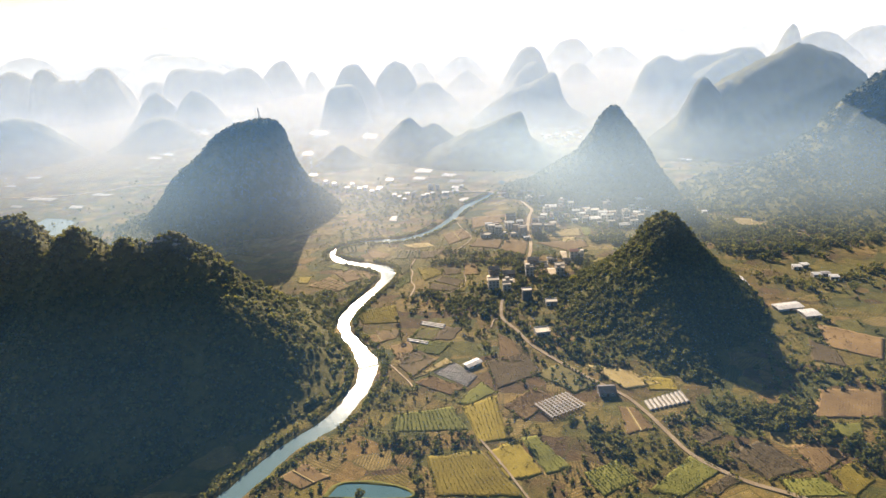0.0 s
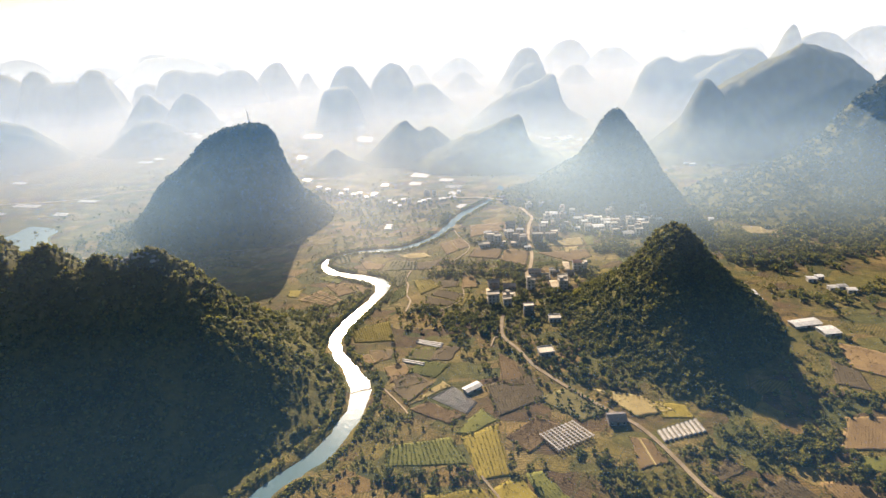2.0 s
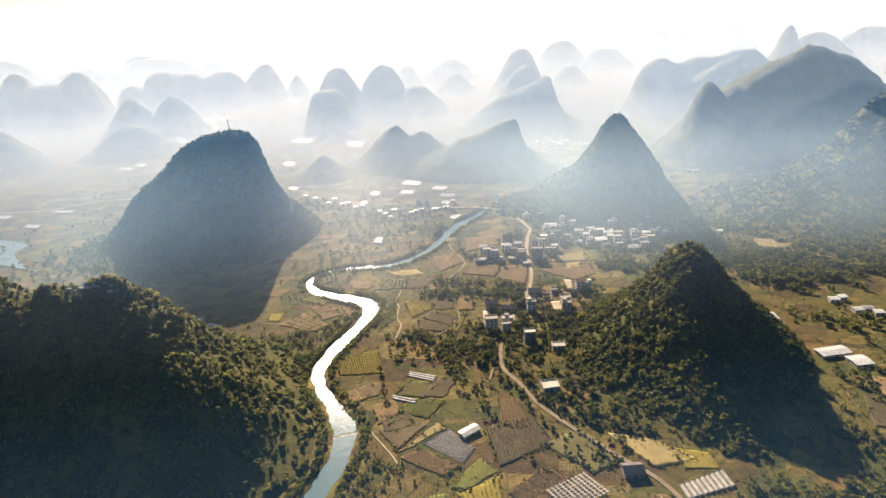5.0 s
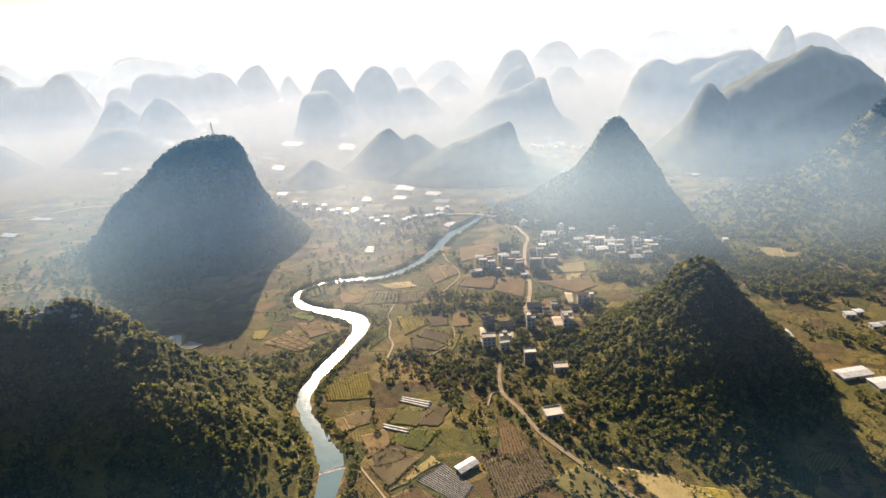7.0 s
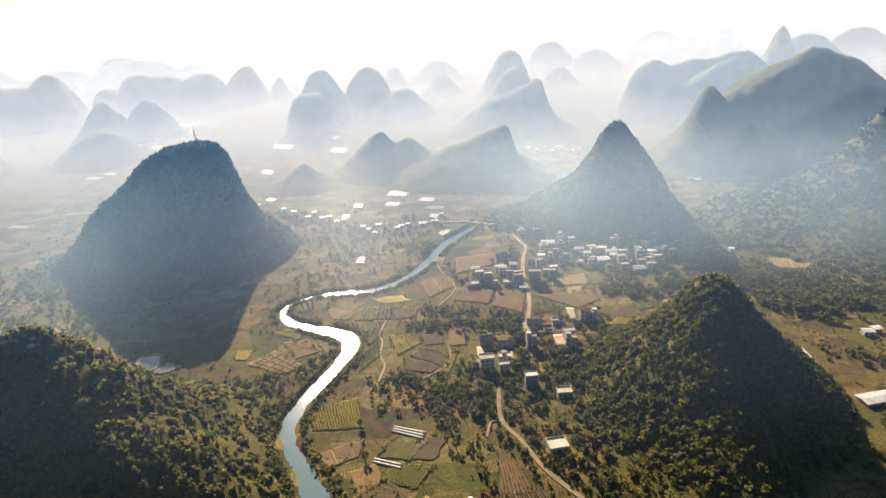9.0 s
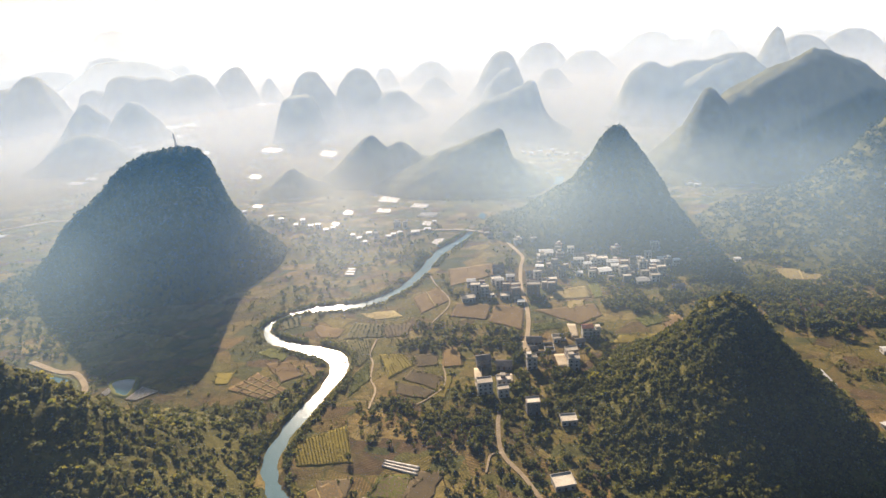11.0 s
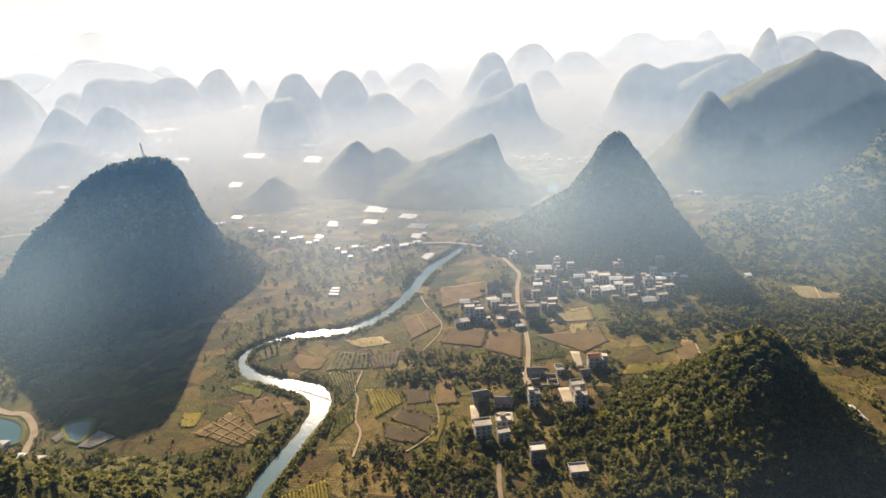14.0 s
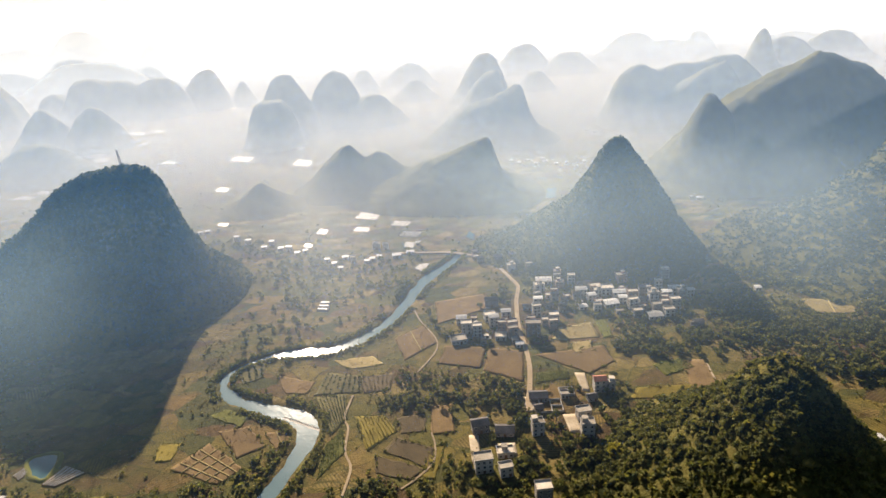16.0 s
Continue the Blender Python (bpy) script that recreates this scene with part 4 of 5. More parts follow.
def shed(q, label):
    p = np.array(q, float)
    c = p.mean(0)
    u, v = (p[1] + p[2] - p[0] - p[3]) / 2, (p[3] + p[2] - p[0] - p[1]) / 2
    if np.linalg.norm(v) > np.linalg.norm(u):
        u, v = v, u
    w, d = np.linalg.norm(u), np.linalg.norm(v)
    ob = tagged(new("farm_shed"), label, "shed")
    ob.matrix_basis = pose(c[0], c[1], 0, 0, 0, math.degrees(math.atan2(u[1], u[0])))
    part("wall", body(w - 0.6, d - 0.6, 2.3, 0.5), WALLS[0], ob)
    part("roof", gable(w, d, 2.3, 0.6, 0.3), ROOFS[1], ob)
    solid("door", ob, FRAME, (-1.2, -d / 2 + 0.2, 0, 1.2, -d / 2 + 0.35, 2.3))
    for t in np.linspace(-0.5, 0.5, 5):
        take(*(c + u * t), d / 2 + 1)
    return ob


def grove(points, width, n, size, leaves):
    """Trees and bushes standing close together along a line; none in fields, water, roads or houses."""
    p = line(points, 4.0) if len(points) > 2 else np.linspace(points[0], points[1], 20)
    n = int(n * 0.26)
    k = rng.integers(0, len(p), n)
    far = np.clip(p[:, 1].mean() / 600, 1, 1.6)
    at = p[k][:, :2] + rng.normal(0, width * 0.42, (n, 2)) * far
    at = at[free(at) & (grain(at[:, 0] / 18, at[:, 1] / 18, 2) > -0.45)]
    r = rng.uniform(*size, len(at)) ** 1.15
    parts, sizes = [], []
    for i in range(4):
        o = rng.normal(0, 0.45, (len(at), 2)) * r[:, None] * (i > 0)
        s = r * (0.85 if i == 0 else 0.6) * rng.uniform(0.8, 1.15, len(at))
        z = r * (0.75 if i == 0 else rng.uniform(0.5, 1.5, len(at)))
        parts.append(np.column_stack([at + o, z]))
        sizes.append(s)
    return tagged(new("grove", clumps("grove", np.vstack(parts), np.concatenate(sizes), leaves, 1.1)), "dense grove of green trees and bushes", "trees", kind="stuff")


def scatter(name, label, x0, x1, y0, y1, n, size, leaves, hole, shapes=SMALL):
    at = np.column_stack([rng.uniform(x0, x1, n), rng.uniform(y0, y1, n)])
    at = at[free(at)]
    m = grain(at[:, 0] / 45 + 7, at[:, 1] / 45, 3) + 0.6 * grain(at[:, 0] / 9, at[:, 1] / 9, 2)
    at = at[m > hole]
    s = rng.uniform(*size, len(at)) * rng.choice((0.7, 1.0, 1.5), len(at), p=(0.5, 0.35, 0.15))
    at3 = np.column_stack([at, s * 0.55])
    return tagged(new(name, clumps(name, at3, s, leaves, 1.0, shapes)), label, "bushes", kind="stuff")


def finish_woods():
    p = line(RIVER, 2.0)
    d = np.gradient(p[:, :2], axis=0)
    d /= np.linalg.norm(d, axis=1)[:, None]
    nrm = np.stack([-d[:, 1], d[:, 0]], 1)
    for side in (-1, 1):
        k = rng.integers(0, len(p), 2600)
        off = p[k, 2] / 2 + 2.0 + np.abs(rng.normal(0, 2.6, len(k)))
        at = p[k, :2] + nrm[k] * (side * off)[:, None]
        gap = np.min(np.hypot(at[:, None, 0] - p[None, ::3, 0], at[:, None, 1] - p[None, ::3, 1]) - p[None, ::3, 2] / 2, 1)
        at = at[(grain(at[:, 0] / 14, at[:, 1] / 14, 2) > -0.25) & (gap > 1.2)]
        s = rng.uniform(0.7, 2.0, len(at))
        tagged(new("riverside_bushes", clumps("riverside_bushes", np.column_stack([at, s * 0.6 - 0.4]), s, SCRUB, 1.2)), "green bushes along the river bank", "bushes", kind="stuff")
    scatter("field_bushes", "low bushes and weeds between the fields", -260, 330, 195, 480, 14000, (0.35, 1.0), SCRUB, 0.22)
    scatter("tall_grass", "tufts of dry grass and weeds between the fields", -240, 320, 195, 480, 24000, (0.15, 0.42), DRY, 0.02, TINY)
    scatter("tall_grass", "tufts of dry grass and weeds between the fields", -400, 430, 470, 760, 18000, (0.25, 0.6), DRY, 0.08, TINY)
    scatter("field_bushes", "low bushes and weeds between the fields", -430, 520, 430, 720, 9000, (0.5, 1.4), SCRUB, 0.3)
    scatter("far_bushes", "scattered bushes in the plain", -600, 620, 700, 1250, 9000, (0.8, 2.2), FOREST, 0.2, TINY)
    scatter("far_bushes", "scattered trees in the far plain", -1600, 1600, 1250, 2600, 5000, (1.2, 3.0), FOREST, 0.3, TINY)


def tree(kind):
    """A tree with tapered trunk, limbs and a crown of clumps; kinds differ in height and width."""
    tall, wide, leaves, words = kind
    ob = tagged(new("tree"), words, "tree", "trees round the houses")
    rows = np.array([[(math.cos(a) * r, math.sin(a) * r, z) for a in np.linspace(0, 2 * math.pi, 9)] for z, r in ((-0.5, 0.42), (0.6, 0.3), (tall * 0.35, 0.24), (tall * 0.7, 0.1))])
    v, f = sheet(rows[..., 0], rows[..., 1], rows[..., 2])
    child(new("trunk", mesh_of("trunk", v, f, BARK)), ob)
    for k in range(4):
        a, z0 = k * 1.7, tall * (0.3 + 0.07 * k)
        tip = (math.cos(a) * wide * 0.6, math.sin(a) * wide * 0.6, z0 + tall * 0.25)
        bm = bmesh.new()
        ring0 = [bm.verts.new((0.12 * math.cos(b), 0.12 * math.sin(b), z0)) for b in (0, 2.1, 4.2)]
        ring1 = [bm.verts.new((tip[0] + 0.04 * math.cos(b), tip[1] + 0.04 * math.sin(b), tip[2])) for b in (0, 2.1, 4.2)]
        for i in range(3):
            bm.faces.new((ring0[i], ring0[(i + 1) % 3], ring1[(i + 1) % 3], ring1[i]))
        part("limb", bm, BARK, ob)
    n = 46
    d = rng.normal(0, 1, (n, 3))
    d /= np.linalg.norm(d, axis=1)[:, None]
    d *= rng.uniform(0.35, 1.0, (n, 1)) ** 0.5
    at = d * (wide, wide, tall * 0.34) + (0, 0, tall * 0.66)
    child(new("crown", clumps("crown", at, rng.uniform(0.28, 0.5, n) * wide * 0.75, leaves)), ob)
    return ob


TREES = [(7.0, 2.6, FOREST, "round dark green broadleaf tree"), (9.5, 2.4, FOREST, "tall narrow dark green tree"), (5.5, 2.9, SCRUB, "spreading olive green tree"), (6.0, 2.2, FOREST, "small dark green fruit tree")]


def plant(spots):
    made = {}
    for i, (x, y) in enumerate(spots):
        k = (i * 7 + i // 3) % len(TREES)
        m = pose(x, y, 0, 0, 0, rng.uniform(0, 360))
        if k not in made:
            made[k] = tree(TREES[k])
            made[k].matrix_basis = m
        else:
            copy_thing(made[k], m)
        take(x, y, 1.5)


def yard(q, label):
    v, f = slab(q, 0.45, 0.8, 6, 0.2)
    for u in (0.2, 0.8):
        for w in (0.2, 0.8):
            take(*bilinear(q, u, w), 3)
    return tagged(new("yard", mesh_of("yard", v, f, YARD)), label, "yard", kind="structure")


def courtyard(x, y, w, d, turn, label):
    ob = tagged(new("courtyard_walls"), label, "wall")
    ob.matrix_basis = pose(x, y, 0, 0, 0, turn)
    for dims in ((-w / 2, -d / 2, 0, w / 2, -d / 2 + 0.3, 1.6), (-w / 2, d / 2 - 0.3, 0, w / 2, d / 2, 1.6), (-w / 2, -d / 2 + 0.3, 0, -w / 2 + 0.3, d / 2 - 0.3, 1.6),
                 (w / 2 - 0.3, -d / 2 + 0.3, 0, w / 2, d / 2 - 0.3, 1.6), (-0.15, -d / 2 + 0.3, 0, 0.15, d / 2 - 0.3, 1.4), (0.15, -0.15, 0, w / 2 - 0.3, 0.15, 1.4)):
        solid("wall", ob, WALLS[0], dims)
    take(x, y, max(w, d) / 2)


def weir(a, b, label):
    a, b = np.array(a, float), np.array(b, float)
    ob = tagged(new("weir"), label, "weir")
    mid = (a + b) / 2
    ob.location = (*mid, -1.3)
    n = int(np.linalg.norm(b - a) / 1.1)
    for k in range(n):
        p = a + (b - a) * (k + 0.5) / n - mid + rng.normal(0, 0.25, 2)
        bm = bmesh.new()
        bmesh.ops.create_icosphere(bm, subdivisions=1, radius=rng.uniform(0.5, 0.85))
        for v in bm.verts:
            v.co *= rng.uniform(0.8, 1.2)
            v.co.z *= 0.7
        o = part("stone", bm, ROCK, ob)
        o.location = (*p, 0.05)
    d = (b - a) / np.linalg.norm(b - a)
    nrm = np.array([d[1], -d[0]])
    if nrm[1] > 0:
        nrm = -nrm
    rows = []
    for t in np.linspace(0, 1, 30):
        p = a + (b - a) * t - mid
        wv = 1.2 + 1.4 * abs(float(grain(np.array(t * 9), np.array(2.0))))
        rows.append([(*(p + nrm * 0.4), 0.22), (*(p + nrm * (0.4 + wv)), 0.06)])
    rows = np.array(rows)
    v, f = sheet(rows[..., 0], rows[..., 1], rows[..., 2])
    tagged(child(new("foam", mesh_of("foam", v, f, FILM)), ob), "strip of white water")


# ---- roads and paths ----
def road(name, label, points, width, top=0.5):
    ob = tagged(ribbon(name, points, width, top, DIRT, 1.0), label, "road", kind="structure")
    for x, y in line(points, 2.0):
        take(x, y, width / 2 + 0.4)
    return ob


road("road", "pale dirt road winding past the orchards", [(190, 205), (178, 219), (158, 231), (147, 241), (136, 255), (131, 270), (125, 292), (117, 312), (103, 330), (88, 350), (77, 367), (65, 387), (57, 411), (48, 432), (50, 458), (53, 470)], 2.8)
road("road", "pale dirt road running up to the village", [(87, 541), (89, 552), (93, 564), (100, 591), (104, 619), (106, 646), (110, 671), (117, 703), (125, 729), (123, 747), (119, 770), (114, 800)], 3.8, 0.52)
road("path", "narrow earth footpath", [(16, 602), (32, 627), (35, 648), (25, 680), (21, 703)], 1.3, 0.55)
road("path", "narrow earth footpath by the river terraces", [(-35, 489), (-31, 510), (-35, 525), (-34, 547), (-37, 559), (-32, 583)], 1.5, 0.55)
road("path", "narrow earth footpath by a ploughed field", [(-2, 488), (7, 494), (18, 505), (21, 519), (20, 532)], 1.2, 0.55)
road("path", "narrow earth footpath", [(36, 418), (41, 432), (48, 432)], 1.3, 0.55)
road("path", "yellow sandy lane by the fish pond", [(-327, 602), (-293, 581), (-276, 575), (-258, 554), (-253, 536), (-250, 525)], 4.5, 0.55)
road("path", "narrow riverside footpath under the ridge", [(-116, 446), (-108, 423), (-96, 405), (-88, 389), (-84, 372)], 1.6, 0.6)
road("path", "earth footpath to the river", [(-48, 373), (-33, 349), (-29, 341)], 1.2, 0.55)
road("path", "narrow earth footpath between plots", [(15, 280), (25, 259), (31, 245), (38, 228)], 1.4, 0.6)
road("path", "pale footpath across a field", [(227, 568), (218, 535)], 1.3, 0.6)
road("road", "far pale road across the plain", [(-900, 1030), (-813, 1020), (-659, 1007), (-572, 1043), (-510, 1047), (-440, 1090)], 5.0, 0.6)
road("bridge", "low concrete bridge over the river", [(8, 850), (44, 842), (72, 834), (101, 815)], 5.0, 1.6)

# ---- fields, ponds, houses ----
field("gold", [(-19, 269), (14, 270), (34, 233), (-13, 237)], 3.4, 0.55, "golden vegetable field in close rows")
field("gold", [(17, 269), (38, 278), (48, 248), (29, 245)], 0, 0, "smooth yellow grassy plot")
field("green", [(40, 279), (50, 281), (65, 252), (50, 247)], 3.0, 0.5, "olive plot with bushes in rows")
field("gold", [(6, 315), (30, 324), (32, 279), (14, 275)], 3.2, 0.6, "yellow-green field planted in rows")
field("green", [(-40, 310), (-1, 315), (8, 290), (-41, 293)], 3.6, 0.9, "yellow-green plot of low bushes")
field("brown", [(-106, 259), (-93, 271), (-75, 257), (-92, 250)], 0, 0, "bare brown plot by the river")
field("green", [(2, 318), (21, 341), (30, 327), (11, 317)], 0, 0, "smooth green strip of grass")
field("dark", [(-23, 424), (-1, 418), (-13, 403), (-32, 411)], 2.4, 0.35, "dark ploughed plot between plastic rows")
field("tan", [(-29, 350), (-16, 358), (1, 370), (-4, 376)], 0, 0, "pale dry strip beside the netting")
field("brown", [(-28, 346), (-15, 354), (9, 334), (-2, 327)], 1.8, 0.6, "brown plot of dry shrubs by the netting")
field("dark", [(-42, 372), (-27, 386), (-11, 374), (-30, 353)], 2.2, 0.35, "dark ploughed plot near the river")
field("brown", [(-49, 400), (-33, 404), (-28, 389), (-43, 378)], 0, 0, "bare brown plot near the river")
field("brown", [(-74, 415), (-51, 426), (-45, 411), (-68, 403)], 0, 0, "bare brown plot at the bend")
field("dark", [(141, 269), (157, 279), (164, 270), (145, 262)], 2.0, 0.8, "grey-brown plot of bare bushes")
field("gold", [(203, 235), (222, 242), (223, 227), (204, 217)], 3.0, 0.5, "bright yellow field in rows")
field("green", [(227, 273), (247, 272), (242, 261), (225, 261)], 0, 0, "bright green plot")
field("green", [(103, 231), (136, 255), (147, 242), (118, 225)], 3.2, 0.6, "green vegetable field in rows")
field("dark", [(128, 228), (152, 239), (153, 233), (136, 224)], 2.4, 0.8, "dark plot of low bushes")
field("brown", [(108, 303), (119, 300), (124, 279), (106, 276)], 0, 0, "bare purplish brown plot")
field("brown", [(294, 389), (329, 360), (308, 332), (283, 354)], 0, 0, "bare reddish brown field")
field("brown", [(244, 306), (284, 301), (264, 274), (222, 279)], 2.6, 0.4, "brown field with fine rows")
field("dark", [(275, 367), (285, 350), (278, 328), (260, 338)], 2.6, 0.6, "dark green vegetable plot")
field("orchard", [(58, 348), (86, 358), (105, 327), (84, 320)], 4.6, 1.7, "orchard of round dark green trees in rows")
field("tan", [(100, 354), (128, 343), (145, 324), (120, 320)], 0, 0, "dry tan grass beside the road")
field("gold", [(133, 335), (155, 328), (154, 316), (135, 318)], 0, 0, "yellow-green grass under the hill")
field("brown", [(40, 408), (51, 398), (57, 363), (38, 366)], 2.8, 0.7, "brown plot with dry shrubs")
field("dark", [(27, 367), (59, 375), (67, 347), (31, 331)], 2.4, 0.9, "grey-brown plot of bare shrubs")
field("brown", [(46, 295), (71, 319), (55, 328), (33, 311)], 2.2, 0.8, "dry brown scrubby plot")
field("dark", [(158, 255), (182, 263), (193, 238), (168, 232)], 2.8, 0.9, "dark terraced plot in curved rows")
field("brown", [(195, 256), (219, 259), (220, 245), (197, 234)], 2.6, 0.7, "brown plot with dry bushes")
field("green", [(174, 232), (198, 232), (201, 218), (173, 220)], 3.0, 0.6, "olive field in rows")
field("green", [(70, 246), (92, 255), (99, 239), (77, 229)], 2.6, 0.9, "dark green vegetable plot")
field("brown", [(-143, 530), (-124, 550), (-96, 522), (-109, 510)], 0, 0, "brown paddies divided by low bunds")
field("green", [(-131, 579), (-122, 585), (-103, 575), (-107, 563)], 3.0, 0.5, "green plot on the river bend")
field("gold", [(-157, 554), (-143, 554), (-144, 538), (-155, 539)], 0, 0, "yellow plot on the river bend")
field("brown", [(-122, 561), (-101, 562), (-86, 540), (-102, 532)], 0, 0, "brown plot on the river bend")
field("brown", [(-89, 554), (-75, 553), (-70, 537), (-78, 533)], 0, 0, "bare brown plot by the river")
field("orchard", [(-125, 635), (-104, 642), (-102, 621), (-116, 614)], 4.4, 1.3, "young orchard of green trees in rows")
field("brown", [(-91, 620), (-60, 605), (-66, 592), (-81, 595)], 0, 0, "bare brown plot inside the river loop")
field("orchard", [(-53, 617), (-26, 605), (-26, 585), (-60, 589)], 3.8, 1.0, "green orchard with pale paths between rows")
field("gold", [(-30, 559), (-10, 556), (-2, 538), (-21, 523)], 3.4, 0.9, "yellow-green orchard in rows")
field("dark", [(-3, 532), (21, 518), (16, 500), (-11, 521)], 2.2, 0.4, "dark ploughed field with fine rows")
field("dark", [(-16, 519), (13, 501), (4, 494), (-16, 503)], 2.0, 0.4, "grey-brown ploughed field with fine rows")
field("dark", [(-3, 551), (17, 553), (17, 534), (1, 535)], 2.2, 0.5, "dark ploughed plot")
field("brown", [(21, 559), (37, 559), (35, 530), (20, 530)], 2.6, 0.5, "brown plot of dry stalks")
field("gold", [(21, 519), (28, 521), (18, 492), (7, 494)], 0, 0, "golden grass strip along a path")
field("green", [(-48, 533), (-38, 547), (-35, 525), (-51, 504)], 2.8, 0.9, "yellow-green terrace rows by the river")
field("orchard", [(-60, 586), (-38, 585), (-35, 558), (-45, 543)], 3.0, 0.9, "green terrace rows by the river")
field("brown", [(42, 636), (74, 626), (64, 598), (32, 610)], 2.6, 0.3, "brown harrowed field")
field("brown", [(76, 625), (102, 614), (91, 574), (65, 594)], 2.6, 0.3, "brown harrowed field")
field("brown", [(1, 656), (28, 675), (36, 643), (7, 620)], 0, 0, "fallow brown field")
field("tan", [(-49, 632), (-18, 633), (-9, 619), (-35, 617)], 0, 0, "tan fallow field by the river")
field("brown", [(41, 716), (92, 722), (91, 692), (39, 672)], 0, 0, "fallow brown field near the village")
field("brown", [(108, 607), (165, 608), (164, 585), (141, 573)], 2.4, 0.25, "brown field below the village")
field("tan", [(142, 618), (158, 617), (154, 602), (138, 603)], 0, 0, "pale tan stubble plot")
field("tan", [(137, 642), (169, 646), (166, 620), (128, 625)], 0, 0, "tan stubble field")
field("green", [(173, 650), (183, 651), (177, 620), (168, 618)], 2.8, 0.6, "dark green vegetable strip")
field("green", [(102, 582), (126, 581), (124, 571), (100, 571)], 2.0, 0.9, "bright yellow-green bamboo patch")
field("gold", [(166, 551), (204, 547), (203, 534), (156, 540)], 0, 0, "yellow stubble field")
field("green", [(189, 576), (211, 579), (217, 566), (192, 560)], 2.6, 0.7, "olive vegetable plot")
field("brown", [(211, 575), (228, 575), (219, 537), (201, 541)], 0, 0, "brown plot with a footpath")
field("tan", [(358, 643), (398, 633), (383, 610), (350, 618)], 0, 0, "reddish tan fallow field")
field("dark", [(-31, 606), (-1, 605), (-5, 585), (-24, 583)], 3.0, 1.0, "dark green shrub plot")
field("dark", [(-64, 427), (-42, 425), (-44, 411), (-58, 412)], 2.0, 0.3, "dark ploughed plot")
field("green", [(-27, 424), (-6, 424), (-14, 404), (-32, 409)], 2.2, 0.3, "olive plot between plastic rows")
field("dark", [(-3, 426), (12, 422), (2, 402), (-11, 404)], 2.0, 0.3, "dark plot with fine rows")
field("green", [(-23, 405), (1, 397), (-9, 380), (-29, 390)], 2.6, 0.6, "olive green plot")
field("dark", [(-43, 389), (-23, 389), (-13, 376), (-38, 371)], 2.2, 0.4, "dark ploughed plot")
field("gold", [(-83, 460), (-49, 474), (-42, 438), (-76, 440)], 2.6, 0.9, "yellow-green shrub terraces by the bend")
house(128, 768, 8.5, 2, "f")
house(145, 760, 6.7, 3, "g")
house(153, 749, 6.6, 1, "s")
house(152, 728, 14.9, 1, "s")
house(143, 714, 8.8, 2, "f")
house(178, 751, 10.0, 3, "g")
house(193, 747, 7.7, 3, "s")
house(177, 721, 6.8, 3, "f")
house(178, 695, 10.1, 2, "s")
house(193, 699, 9.7, 2, "p")
house(183, 682, 7.4, 2, "s")
house(202, 691, 10.5, 2, "f")
house(223, 709, 9.9, 3, "p")
house(209, 681, 11.3, 2, "s")
house(221, 679, 8.4, 2, "p")
house(212, 659, 8.1, 3, "w")
house(196, 667, 12.5, 1, "s")
house(181, 662, 6.2, 2, "f")
house(238, 685, 6.0, 2, "g")
house(265, 706, 8.3, 4, "g")
house(250, 672, 8.3, 2, "s")
house(235, 667, 8.2, 3, "f")
house(236, 640, 8.3, 2, "f")
house(223, 637, 11.8, 1, "s")
house(261, 667, 6.8, 3, "g")
house(248, 616, 7.9, 1, "d")
house(92, 693, 11.9, 2, "d")
house(85, 666, 9.4, 2, "f")
house(62, 650, 8.6, 3, "f")
house(60, 666, 8.4, 2, "s")
house(70, 644, 7.2, 3, "w")
house(53, 635, 12.3, 1, "f")
house(100, 669, 8.1, 2, "s")
house(98, 634, 8.0, 3, "p")
house(115, 632, 11.9, 4, "p")
house(122, 679, 8.2, 1, "d")
house(127, 667, 7.1, 3, "f")
house(88, 633, 8.8, 1, "f")
house(100, 619, 6.0, 1, "s")
house(96, 549, 12.1, 1, "d")
house(86, 516, 7.4, 3, "w")
house(119, 525, 8.7, 2, "w")
house(116, 509, 8.0, 3, "w")
house(140, 551, 8.2, 3, "r")
house(147, 551, 6.7, 2, "w")
house(131, 542, 6.5, 1, "d")
house(47, 491, 10.3, 3, "f")
house(59, 486, 7.4, 2, "f")
house(62, 501, 9.6, 1, "f")
house(51, 525, 10.6, 2, "d")
house(66, 519, 11.5, 1, "d")
house(75, 464, 8.7, 3, "g")
house(114, 549, 5.2, 1, "f")
house(93, 538, 4.3, 1, "d")
house(77, 398, 11.4, 1, "f")
house(105, 314, 11.0, 1, "d")
house(95, 450, 9.8, 1, "f")
house(-254, 997, 6.6, 1, "s")
house(-245, 999, 5.9, 1, "s")
house(-195, 952, 6.3, 2, "s")
house(-177, 934, 6.9, 2, "s")
house(-153, 911, 6.0, 1, "s")
house(-145, 921, 6.1, 2, "s")
house(-131, 901, 6.0, 1, "s")
house(-120, 894, 6.6, 2, "s")
house(-108, 879, 5.8, 1, "s")
house(-99, 884, 5.8, 1, "s")
house(-70, 847, 5.6, 1, "s")
house(-61, 833, 5.5, 1, "s")
house(-53, 818, 4.2, 1, "s")
house(-49, 849, 6.8, 1, "s")
house(-40, 836, 5.5, 2, "f")
house(-24, 830, 6.1, 1, "s")
house(-18, 836, 6.1, 1, "s")
house(-10, 841, 5.6, 1, "s")
house(-13, 871, 8.4, 2, "w")
house(-2, 868, 5.8, 2, "f")
house(10, 837, 9.9, 1, "s")
house(26, 843, 8.7, 1, "s")
house(37, 872, 3.9, 1, "s")
house(18, 1110, 6.0, 1, "s")
house(-107, 1107, 5.9, 1, "s")
house(-93, 1106, 6.8, 1, "s")
